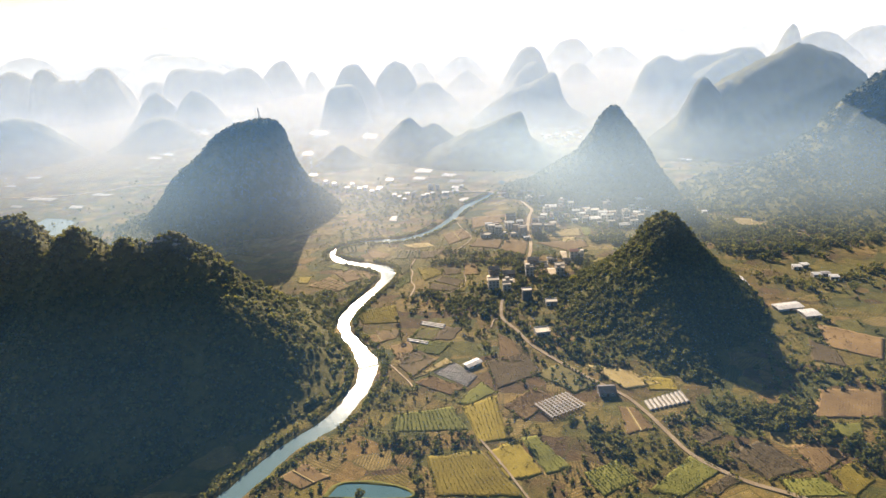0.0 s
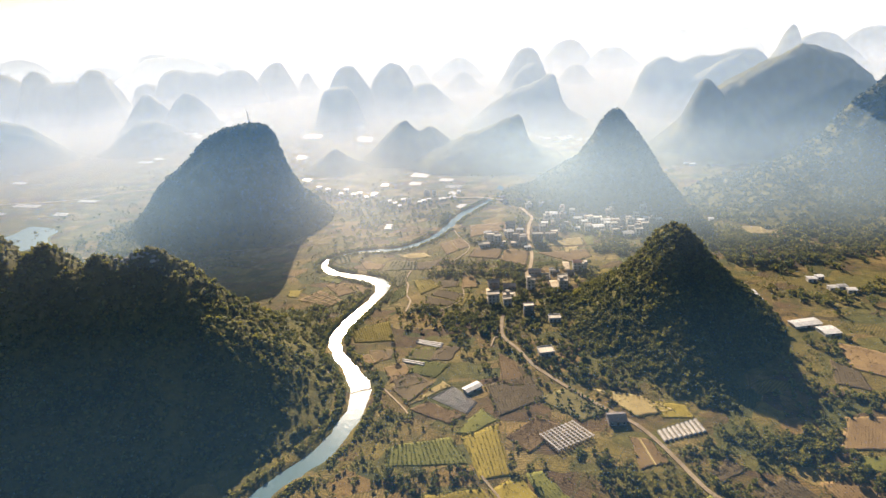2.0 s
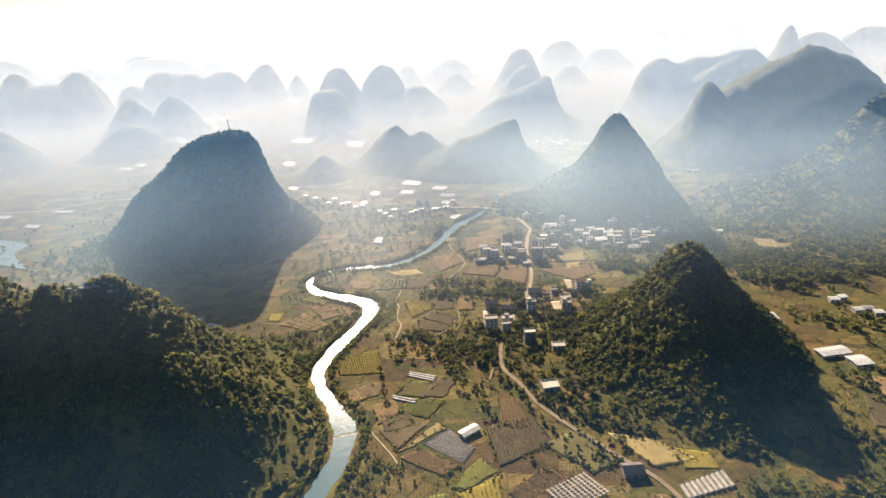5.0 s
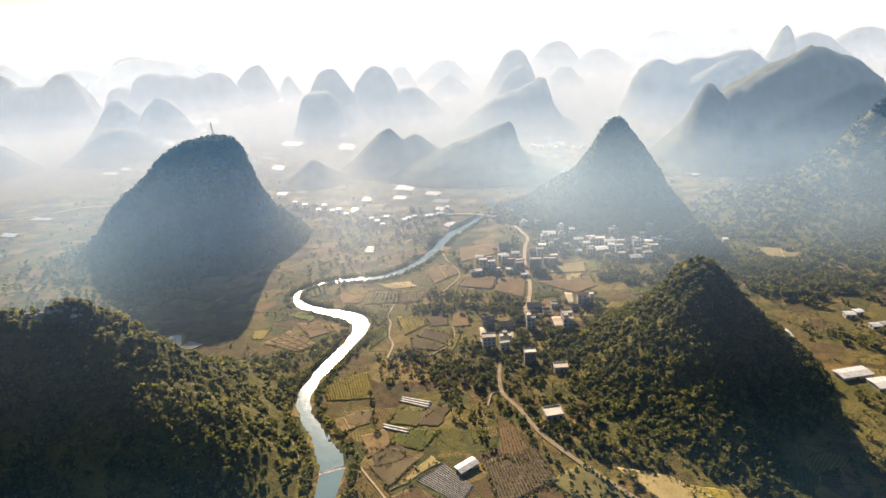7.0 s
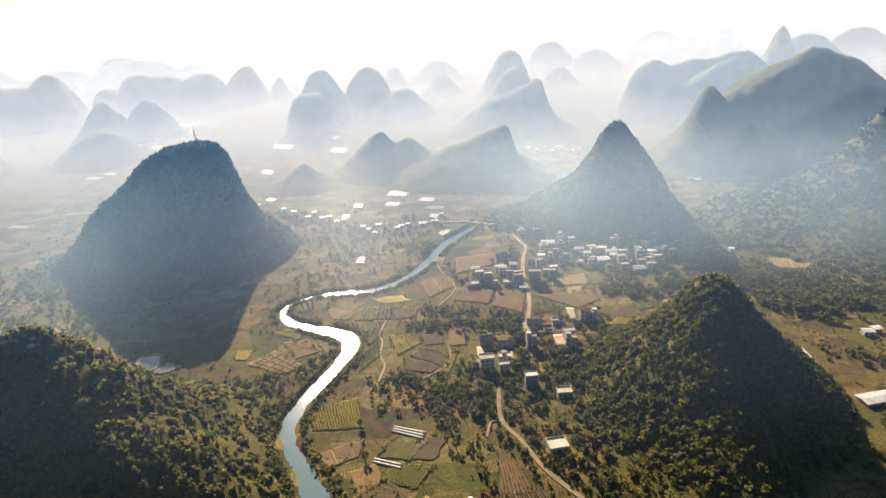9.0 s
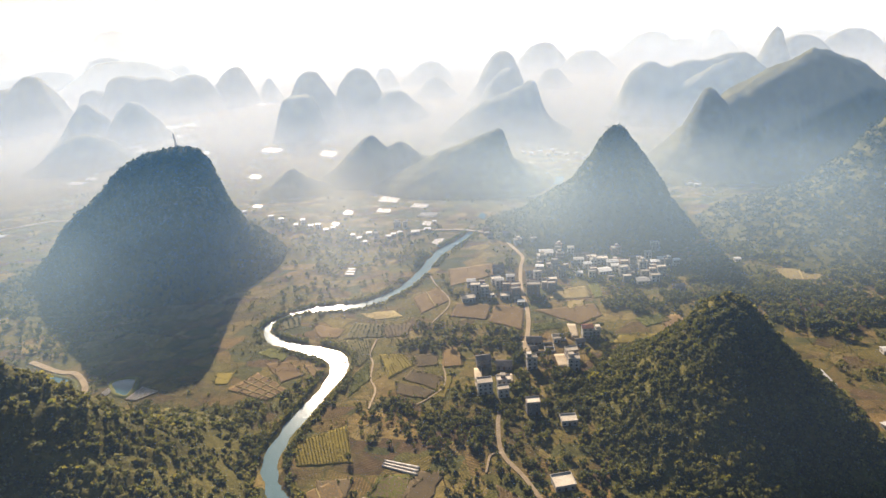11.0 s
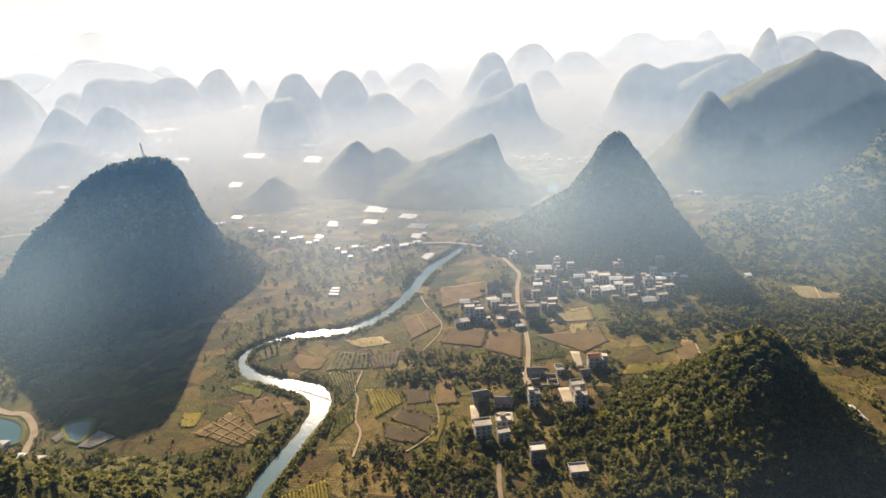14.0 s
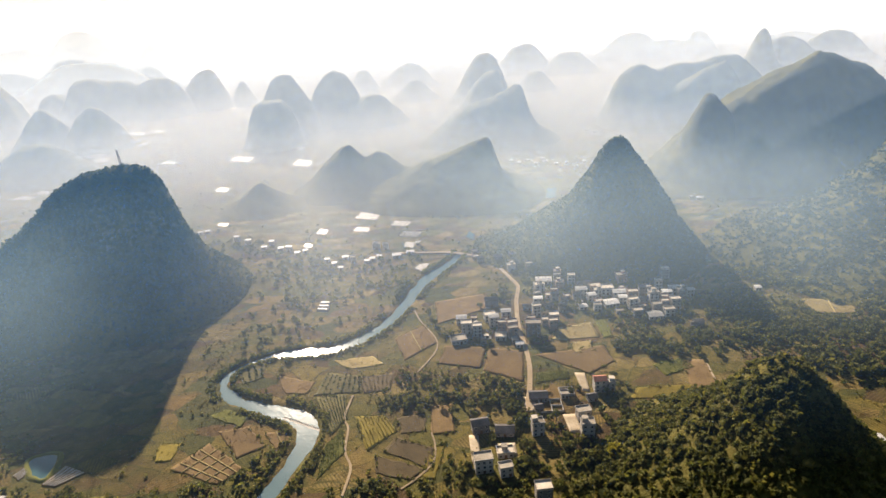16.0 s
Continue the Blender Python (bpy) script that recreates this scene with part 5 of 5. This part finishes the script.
house(-128, 1141, 5.3, 1, "s")
house(424, 942, 5.9, 1, "s")
house(431, 934, 8.8, 1, "s")
house(439, 954, 6.0, 1, "s")
house(242, 1258, 7.1, 1, "s")
house(253, 1238, 7.9, 1, "s")
house(273, 1250, 7.0, 1, "s")
house(280, 1218, 7.8, 1, "s")
house(299, 1229, 7.9, 1, "s")
house(313, 1204, 7.7, 1, "s")
house(332, 1206, 6.8, 1, "s")
house(339, 1175, 6.6, 1, "s")
house(364, 1202, 6.8, 1, "s")
house(301, 1253, 8.1, 1, "s")
house(477, 1496, 9.9, 1, "s")
house(484, 1461, 9.7, 1, "s")
house(-272, 535, 9.8, 1, "s")
house(-250, 522, 5.9, 1, "s")
house(-235, 517, 5.1, 1, "s")
house(251, 620, 7.7, 1, "d")
house(334, 666, 3.7, 1, "s")
house(342, 488, 7.3, 1, "s")
house(351, 491, 6.3, 1, "s")
house(348, 468, 7.0, 1, "s")
house(357, 469, 7.1, 1, "s")
house(360, 461, 7.0, 1, "s")
house(140, 781, 8.6, 1, "d")
house(168, 760, 6.4, 1, "d")
house(167, 734, 6.7, 3, "p")
house(181, 709, 6.2, 2, "d")
house(192, 690, 6.6, 2, "f")
house(232, 720, 7.3, 1, "g")
house(224, 664, 7.6, 2, "d")
house(208, 671, 7.2, 2, "s")
house(170, 668, 6.6, 1, "s")
house(250, 689, 6.2, 3, "f")
house(277, 714, 7.5, 1, "s")
house(260, 677, 9.4, 2, "s")
house(210, 644, 7.7, 2, "g")
house(271, 671, 7.3, 2, "s")
house(134, 687, 7.9, 2, "s")
# far flooded fields: the sky's glare on them is put into pale film colour
film_plot([(-44, 1002), (-14, 986), (-6, 1012), (-35, 1028)], "far flooded field, its white glare put in as pale film")
film_plot([(-44, 947), (-25, 937), (-21, 954), (-39, 964)], "far flooded field, its white glare put in as pale film")
film_plot([(6, 956), (28, 945), (34, 963), (13, 974)], "far flooded field, its white glare put in as pale film")
film_plot([(-92, 952), (-79, 944), (-77, 962), (-89, 971)], "far flooded field, its white glare put in as pale film")
film_plot([(-104, 906), (-94, 900), (-93, 911), (-102, 917)], "far flooded field, its white glare put in as pale film")
film_plot([(19, 871), (30, 864), (34, 880), (23, 887)], "far flooded field, its white glare put in as pale film")
film_plot([(-334, 1512), (-288, 1483), (-284, 1523), (-329, 1552)], "far flooded field, its white glare put in as pale film")
film_plot([(-182, 1405), (-148, 1380), (-144, 1429), (-177, 1455)], "far flooded field, its white glare put in as pale film")
film_plot([(-743, 1725), (-686, 1690), (-694, 1741), (-750, 1778)], "far flooded field, its white glare put in as pale film")
film_plot([(-689, 1654), (-647, 1626), (-657, 1676), (-698, 1704)], "far flooded field, its white glare put in as pale film")
film_plot([(-679, 1320), (-642, 1303), (-643, 1323), (-679, 1340)], "far flooded field, its white glare put in as pale film")
film_plot([(-657, 1351), (-629, 1336), (-633, 1358), (-659, 1373)], "far flooded field, its white glare put in as pale film")
film_plot([(-686, 1871), (-634, 1838), (-636, 1877), (-686, 1910)], "far flooded field, its white glare put in as pale film")
film_plot([(-785, 2087), (-717, 2043), (-720, 2090), (-784, 2134)], "far flooded field, its white glare put in as pale film")
film_plot([(-713, 2095), (-670, 2062), (-677, 2113), (-719, 2146)], "far flooded field, its white glare put in as pale film")
film_plot([(-607, 2625), (-519, 2551), (-514, 2621), (-598, 2696)], "far flooded field, its white glare put in as pale film")
film_plot([(-668, 2821), (-614, 2768), (-616, 2833), (-669, 2885)], "far flooded field, its white glare put in as pale film")
film_plot([(96, 2182), (129, 2150), (140, 2190), (109, 2222)], "far flooded field, its white glare put in as pale film")
film_plot([(-624, 916), (-597, 906), (-601, 922), (-627, 932)], "far flooded field, its white glare put in as pale film")
film_plot([(-746, 993), (-688, 974), (-687, 991), (-742, 1009)], "far flooded field, its white glare put in as pale film")
film_plot([(-746, 950), (-721, 941), (-724, 953), (-747, 961)], "far flooded field, its white glare put in as pale film")
film_plot([(-878, 1189), (-842, 1175), (-846, 1192), (-881, 1205)], "far flooded field, its white glare put in as pale film")
film_plot([(-872, 1118), (-847, 1108), (-853, 1124), (-877, 1134)], "far flooded field, its white glare put in as pale film")
film_plot([(-297, 1238), (-274, 1224), (-274, 1253), (-296, 1268)], "far flooded field, its white glare put in as pale film")
film_plot([(-234, 1605), (-185, 1576), (-176, 1603), (-223, 1632)], "far flooded field, its white glare put in as pale film")
film_plot([(-631, 995), (-592, 982), (-589, 994), (-627, 1006)], "far flooded field, its white glare put in as pale film")
film_plot([(-496, 1547), (-460, 1526), (-460, 1554), (-494, 1574)], "far flooded field, its white glare put in as pale film")
film_plot([(-240, 1030), (-225, 1022), (-225, 1036), (-239, 1044)], "far flooded field, its white glare put in as pale film")
pond([(-645, 807), (-626, 824), (-622, 859), (-562, 830), (-553, 790), (-499, 729), (-547, 751), (-577, 739)], "bright pond between the hills")
pond([(-331, 565), (-320, 574), (-303, 577), (-274, 564), (-264, 543), (-284, 541), (-315, 547)], "pale green fish pond")
pond([(-229, 541), (-238, 556), (-222, 558), (-219, 537)], "pale green pond by the plain")
pond([(-74, 242), (-66, 251), (-36, 246), (-29, 238)], "still dark blue pond ringed by trees")
film_plot([(-218, 531), (-211, 546), (-195, 537), (-209, 528)], "plot under white plastic film")
film_plot([(-241, 543), (-238, 549), (-232, 545), (-235, 538)], "plot under white plastic film")
film_plot([(28, 802), (34, 812), (45, 812), (37, 789)], "pale gravel bank by the river")
film_plot([(97, 882), (104, 902), (109, 889), (104, 868)], "shining pond by the hill")
film_plot([(234, 1008), (251, 1057), (267, 1058), (249, 1009)], "shining pond by the hill")
tunnels([(-14, 357), (11, 336), (19, 348), (3, 369)], 14, "rows of low plastic tunnels under pale netting", 0.24)
tunnels([(126, 306), (127, 296), (156, 302), (155, 315)], 9, "white arched greenhouse tunnels side by side")
trellis([(53, 309), (62, 293), (88, 304), (78, 320)], "white trellis frames over a square plot")
tunnels([(-25, 432), (-4, 421), (-2, 429), (-23, 438)], 3, "short plastic tunnels at the edge of a plot")
tunnels([(-35, 405), (-18, 397), (-17, 402), (-35, 410)], 2, "short plastic tunnels at the edge of a plot")
shed([(9, 362), (13, 357), (23, 363), (21, 370)], "white sheet-roofed farm shed")
shed([(278, 420), (276, 410), (299, 412), (300, 422)], "long white-roofed farm shed")
shed([(292, 408), (291, 396), (303, 397), (306, 408)], "white-roofed farm shed among brown fields")
shed([(278, 477), (275, 458), (279, 460), (281, 477)], "narrow white-roofed shed behind the hill")
tunnels([(-71, 723), (-60, 720), (-59, 741), (-68, 743)], 3, "white plastic tunnels in a field")
tunnels([(14, 911), (39, 900), (46, 917), (22, 926)], 9, "white plastic tunnels in a far field")

# ---- yards, walls, weirs, single trees ----
yard([(41, 500), (46, 499), (49, 524), (43, 525)], "pale earth yard beside the big farmhouse")
yard([(57, 503), (69, 502), (70, 513), (58, 514)], "sunlit concrete terrace by the farmhouse")
yard([(106, 515), (114, 514), (115, 532), (107, 533)], "yellow sandy yard between white houses")
yard([(128, 555), (133, 553), (137, 575), (130, 577)], "yellow sandy yard by the red-roofed house")
yard([(84, 540), (92, 540), (94, 556), (86, 556)], "pale earth apron where the road ends")
courtyard(102, 543, 15, 13, -6, "low white courtyard walls between the houses")
courtyard(117, 556, 10, 9, -4, "low white courtyard walls by a garden")
weir((-79, 570), (-49, 549), "low stone weir with white water")
weir((-75, 371), (-51, 377), "low stone weir with white water")
plant([(29, 558), (35, 547), (47, 551), (71, 526), (73, 504), (73, 492), (98, 500), (106, 503), (143, 547), (147, 533), (101, 528), (119, 552), (49, 481), (38, 481), (32, 489), (155, 566)])
plant([(33, 689), (37, 672), (148, 678), (133, 671), (167, 673), (185, 652), (211, 636), (253, 636), (81, 694), (105, 718), (48, 645), (76, 625), (112, 623), (122, 624), (107, 342), (33, 283), (43, 277), (84, 280), (89, 269)])
plant([(181, 281), (190, 277), (208, 278), (213, 254), (217, 245), (-38, 285), (-24, 281), (-3, 284), (-56, 240), (-24, 247), (11, 416), (16, 410), (-40, 408), (-45, 440), (62, 470), (30, 470), (20, 455), (85, 470), (105, 470), (115, 480)])
tree((11.0, 4.6, YELLOW, "bright yellow-green tree beside the hill")).matrix_basis = pose(124, 488, 0)

# ---- houses between the houses, woods in the plain under the slope ----
infill([(144, 741), (256, 667), (241, 637), (127, 676)], 22)
infill([(59, 675), (141, 656), (130, 619), (53, 636)], 12)
infill([(97, 826), (140, 797), (133, 766), (92, 793)], 8)
grove([(182, 612), (212, 596), (252, 600), (288, 597), (327, 597), (363, 593)], 24, 900, (1.4, 3.2), FOREST)
grove([(307, 558), (321, 544), (329, 528)], 20, 330, (1.6, 3.8), FOREST)
grove([(292, 641), (311, 615), (351, 616)], 22, 420, (1.4, 3.2), FOREST)
grove([(310, 700), (357, 699), (370, 669), (415, 683)], 28, 620, (1.4, 3.2), FOREST)
grove([(385, 706), (393, 663), (397, 615)], 34, 520, (1.4, 3.4), SCRUB)
grove([(429, 724), (476, 727), (489, 700)], 46, 700, (1.4, 3.4), FOREST)
grove([(362, 554), (413, 559), (465, 565)], 40, 900, (1.5, 3.4), FOREST)
grove([(400, 615), (456, 622), (528, 647)], 50, 1100, (1.5, 3.6), FOREST)
grove([(300, 471), (320, 450), (373, 459), (420, 470)], 26, 480, (1.3, 3.0), SCRUB)
grove([(286, 394), (300, 361), (330, 350)], 26, 360, (1.2, 2.8), FOREST)
grove([(150, 285), (172, 290), (200, 286), (232, 284), (262, 290)], 16, 620, (1.1, 2.8), FOREST)
grove([(205, 262), (235, 258), (262, 262), (282, 275)], 22, 620, (1.1, 2.8), FOREST)
grove([(258, 320), (275, 305), (300, 318)], 24, 420, (1.0, 2.6), SCRUB)
grove([(130, 262), (146, 255), (168, 246)], 14, 260, (1.0, 2.4), SCRUB)

# ---- trees between the village houses ----
grove([(135, 745), (165, 712), (195, 712), (225, 694), (255, 694)], 22, 460, (1.0, 2.4), FOREST)
grove([(170, 700), (195, 676), (225, 655), (262, 655)], 22, 460, (1.0, 2.4), FOREST)
grove([(55, 645), (80, 650), (110, 645), (130, 640)], 16, 300, (1.0, 2.4), FOREST)

# ---- trees and bushes in groves ----
grove([(13, 464), (42, 465)], 45, 650, (1.0, 2.6), FOREST)
grove([(42, 422), (54, 436)], 20, 150, (1.0, 2.4), FOREST)
grove([(83, 432), (103, 414), (113, 380), (127, 354)], 40, 900, (1.0, 2.8), FOREST)
grove([(75, 478), (99, 462)], 45, 500, (1.0, 2.6), FOREST)
grove([(25, 276), (44, 277)], 14, 160, (1.2, 2.6), FOREST)
grove([(75, 296), (85, 280), (93, 264)], 12, 160, (1.2, 2.8), FOREST)
grove([(172, 283), (194, 278), (218, 277), (219, 259), (221, 242)], 16, 560, (1.2, 2.8), FOREST)
grove([(226, 249), (241, 245)], 14, 120, (1.2, 2.8), FOREST)
grove([(-45, 285), (-17, 280), (11, 284)], 13, 300, (1.0, 2.2), FOREST)
grove([(240, 409), (242, 363), (230, 314), (212, 285)], 18, 350, (1.0, 2.6), SCRUB)
grove([(244, 322), (270, 322)], 14, 130, (1.2, 2.6), FOREST)
grove([(142, 288), (163, 288), (181, 295)], 14, 200, (0.9, 2.2), SCRUB)
grove([(83, 258), (103, 271), (132, 273)], 14, 200, (0.9, 2.0), SCRUB)
grove([(-125, 251), (-103, 258), (-72, 246), (-30, 243)], 10, 260, (0.9, 2.0), SCRUB)
grove([(-36, 241), (-24, 250), (-25, 264)], 8, 120, (0.9, 1.9), FOREST)
grove([(-88, 280), (-67, 288), (-46, 297)], 14, 150, (0.8, 1.8), SCRUB)
grove([(-61, 335), (-41, 339), (-32, 319)], 22, 300, (0.8, 1.8), SCRUB)
grove([(83, 228), (104, 243), (133, 258)], 7, 170, (0.9, 1.9), SCRUB)
grove([(52, 239), (72, 242), (91, 232)], 18, 200, (0.8, 1.9), FOREST)
grove([(23, 325), (31, 300), (26, 284)], 9, 90, (0.9, 2.0), FOREST)
grove([(-2, 570), (25, 558)], 16, 240, (1.2, 2.8), FOREST)
grove([(-26, 589), (-1, 594), (53, 585), (91, 568)], 9, 420, (0.9, 2.2), FOREST)
grove([(50, 566), (76, 557), (83, 538), (71, 534)], 24, 520, (1.4, 3.2), FOREST)
grove([(69, 510), (70, 486)], 14, 220, (1.4, 3.0), FOREST)
grove([(97, 510), (117, 496), (117, 477)], 30, 600, (1.2, 2.8), FOREST)
grove([(126, 499), (132, 503)], 9, 60, (1.2, 2.6), SCRUB)
grove([(27, 486), (45, 478), (50, 473)], 14, 220, (1.2, 2.6), FOREST)
grove([(120, 595), (121, 558), (133, 536)], 8, 90, (1.0, 2.2), FOREST)
grove([(151, 552), (151, 533), (138, 512)], 16, 220, (1.0, 2.4), FOREST)
grove([(153, 588), (175, 599), (204, 584)], 10, 160, (1.0, 2.4), FOREST)
grove([(178, 616), (224, 623), (249, 599), (306, 586)], 34, 900, (1.0, 2.6), FOREST)
grove([(287, 628), (323, 609), (372, 571)], 50, 900, (1.2, 3.0), FOREST)
grove([(252, 658), (311, 666), (330, 618)], 40, 500, (1.2, 3.0), FOREST)
grove([(315, 552), (348, 545)], 40, 320, (1.4, 3.2), FOREST)
grove([(131, 666), (155, 676), (178, 654), (211, 646)], 10, 220, (1.2, 2.6), FOREST)
grove([(107, 632), (120, 624)], 8, 60, (1.2, 2.4), FOREST)
grove([(40, 657), (47, 636), (69, 627), (89, 614)], 8, 150, (1.2, 2.4), FOREST)
grove([(113, 743), (140, 736), (135, 698)], 10, 120, (1.2, 2.4), FOREST)
grove([(84, 711), (102, 719), (109, 699)], 12, 120, (1.2, 2.6), FOREST)
grove([(98, 825), (126, 835), (151, 777), (191, 766)], 24, 300, (1.4, 3.0), FOREST)
grove([(3, 713), (11, 742), (8, 763)], 8, 110, (1.4, 3.0), FOREST)
grove([(-106, 681), (-90, 708), (-52, 758), (6, 785)], 50, 700, (1.2, 2.8), SCRUB)
grove([(-233, 959), (-165, 909), (-82, 841), (-5, 820), (35, 843)], 24, 520, (1.5, 3.2), FOREST)
grove([(-127, 805), (-106, 831), (-54, 801)], 40, 400, (1.4, 3.0), SCRUB)
grove([(-263, 990), (-296, 899)], 60, 200, (1.4, 3.0), SCRUB)
grove([(-63, 498), (-57, 515), (-48, 533)], 8, 180, (0.9, 2.0), SCRUB)
grove([(-40, 489), (-11, 488), (-18, 494)], 10, 200, (1.0, 2.4), FOREST)
grove([(-126, 509), (-105, 514), (-80, 524)], 22, 400, (1.0, 2.4), SCRUB)
grove([(-340, 633), (-310, 646), (-305, 674)], 50, 700, (1.2, 2.8), FOREST)
grove([(-265, 578), (-245, 554), (-250, 542)], 20, 200, (1.0, 2.2), FOREST)
grove([(-246, 520), (-190, 502), (-129, 492), (-117, 500)], 18, 600, (1.0, 2.4), SCRUB)
grove([(-203, 515), (-194, 519)], 9, 90, (1.2, 2.4), FOREST)
grove([(-335, 642), (-408, 681), (-492, 756)], 70, 700, (1.4, 3.0), FOREST)
grove([(-145, 469), (-115, 478), (-101, 450)], 24, 400, (1.0, 2.4), SCRUB)
grove([(-82, 386), (-92, 405), (-109, 434)], 22, 450, (1.0, 2.2), SCRUB)
grove([(-32, 471), (9, 472), (15, 444)], 24, 450, (0.9, 2.2), FOREST)
grove([(24, 492), (42, 496), (37, 460), (38, 441)], 16, 300, (1.2, 2.6), FOREST)
grove([(42, 417), (44, 382), (65, 362)], 26, 500, (0.9, 2.2), FOREST)
grove([(65, 419), (76, 391), (92, 375)], 22, 400, (1.2, 2.6), FOREST)
finish_woods()

# ---- haze over the plain, put in as tinted sheets ----
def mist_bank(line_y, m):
    """An added upright sheet standing in for a bank of thin haze across the valley, along a line of (x, y)."""
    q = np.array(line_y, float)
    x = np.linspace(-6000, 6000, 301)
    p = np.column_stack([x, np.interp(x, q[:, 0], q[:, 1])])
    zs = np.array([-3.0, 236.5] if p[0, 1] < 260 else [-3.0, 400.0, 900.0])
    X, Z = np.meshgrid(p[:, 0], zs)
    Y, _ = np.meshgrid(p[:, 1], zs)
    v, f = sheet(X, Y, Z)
    return tagged(new("haze_bank", mesh_of("haze_bank", v, f, m)), "upright tinted sheet standing in for bright morning haze", "haze", kind="stuff")


def mist_layer(z, near, far, thick):
    """An added flat sheet standing in for a layer of thin haze, thicker the farther away."""
    X, Y = np.meshgrid(np.linspace(-6500, 6500, 30), np.linspace(near, 6400, 30))
    v, f = sheet(X, Y, X * 0 + z)
    m = mist_material("ground_haze", 0, None, 0, 0, thick, (0.97, 0.95, 0.93), near, far)
    return tagged(new("haze_sheet", mesh_of("haze_sheet", v, f, m)), "thin flat sheet standing in for ground haze", "haze", kind="stuff")


for z in (6, 11, 16, 22, 28, 35, 42, 50, 58, 66):
    mist_layer(z, 560, 1300, 0.066)


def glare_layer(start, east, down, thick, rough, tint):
    """An added sheet standing in for haze glow, climbing gently away to the north: its fixed normal throws sunlight on
    forwards, most of it towards one bearing.
    """
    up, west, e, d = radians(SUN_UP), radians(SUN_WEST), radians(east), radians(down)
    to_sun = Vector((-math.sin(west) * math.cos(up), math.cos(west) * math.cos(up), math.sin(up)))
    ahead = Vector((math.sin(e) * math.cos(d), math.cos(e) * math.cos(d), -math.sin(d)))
    m = bpy.data.materials.new("haze_glow")
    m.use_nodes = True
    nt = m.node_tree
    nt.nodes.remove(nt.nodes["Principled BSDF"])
    # constant tilted normal aims the imitated glow, however the sheet itself lies
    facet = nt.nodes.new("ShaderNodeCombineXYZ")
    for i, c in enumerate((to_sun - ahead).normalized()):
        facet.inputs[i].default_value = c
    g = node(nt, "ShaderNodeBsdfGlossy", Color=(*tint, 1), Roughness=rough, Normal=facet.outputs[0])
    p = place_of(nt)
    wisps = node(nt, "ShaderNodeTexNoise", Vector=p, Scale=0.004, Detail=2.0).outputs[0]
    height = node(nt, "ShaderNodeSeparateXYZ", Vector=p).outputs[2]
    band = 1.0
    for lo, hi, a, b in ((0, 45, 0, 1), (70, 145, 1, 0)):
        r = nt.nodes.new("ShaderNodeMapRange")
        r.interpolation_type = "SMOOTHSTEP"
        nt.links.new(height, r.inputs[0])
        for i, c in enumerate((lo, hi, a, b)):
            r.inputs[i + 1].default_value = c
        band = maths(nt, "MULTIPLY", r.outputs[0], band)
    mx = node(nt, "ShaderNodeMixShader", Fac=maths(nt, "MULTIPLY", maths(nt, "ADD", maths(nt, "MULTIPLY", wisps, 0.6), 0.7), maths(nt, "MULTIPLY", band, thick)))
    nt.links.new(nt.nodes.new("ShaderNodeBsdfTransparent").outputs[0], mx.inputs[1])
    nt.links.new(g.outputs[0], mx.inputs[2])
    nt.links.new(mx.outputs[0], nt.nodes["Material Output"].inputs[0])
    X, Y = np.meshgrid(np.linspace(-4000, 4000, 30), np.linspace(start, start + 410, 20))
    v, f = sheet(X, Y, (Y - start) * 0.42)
    return tagged(new("haze_sheet", mesh_of("haze_sheet", v, f, m)), "added slanting sheet standing in for sunlit haze glow", "haze", kind="stuff")


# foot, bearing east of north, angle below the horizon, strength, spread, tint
# added sheets: the valley's glow is put into their normals and tints
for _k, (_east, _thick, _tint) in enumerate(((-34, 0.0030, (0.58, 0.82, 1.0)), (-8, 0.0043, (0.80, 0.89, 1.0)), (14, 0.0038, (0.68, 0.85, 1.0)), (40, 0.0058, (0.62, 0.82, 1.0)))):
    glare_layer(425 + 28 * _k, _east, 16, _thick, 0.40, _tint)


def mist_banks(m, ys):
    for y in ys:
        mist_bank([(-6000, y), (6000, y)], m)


# (bottom, full, top, gone, strength, tint): haze light put into the tints: thin, blue and low close by, whiter and
# deeper far off
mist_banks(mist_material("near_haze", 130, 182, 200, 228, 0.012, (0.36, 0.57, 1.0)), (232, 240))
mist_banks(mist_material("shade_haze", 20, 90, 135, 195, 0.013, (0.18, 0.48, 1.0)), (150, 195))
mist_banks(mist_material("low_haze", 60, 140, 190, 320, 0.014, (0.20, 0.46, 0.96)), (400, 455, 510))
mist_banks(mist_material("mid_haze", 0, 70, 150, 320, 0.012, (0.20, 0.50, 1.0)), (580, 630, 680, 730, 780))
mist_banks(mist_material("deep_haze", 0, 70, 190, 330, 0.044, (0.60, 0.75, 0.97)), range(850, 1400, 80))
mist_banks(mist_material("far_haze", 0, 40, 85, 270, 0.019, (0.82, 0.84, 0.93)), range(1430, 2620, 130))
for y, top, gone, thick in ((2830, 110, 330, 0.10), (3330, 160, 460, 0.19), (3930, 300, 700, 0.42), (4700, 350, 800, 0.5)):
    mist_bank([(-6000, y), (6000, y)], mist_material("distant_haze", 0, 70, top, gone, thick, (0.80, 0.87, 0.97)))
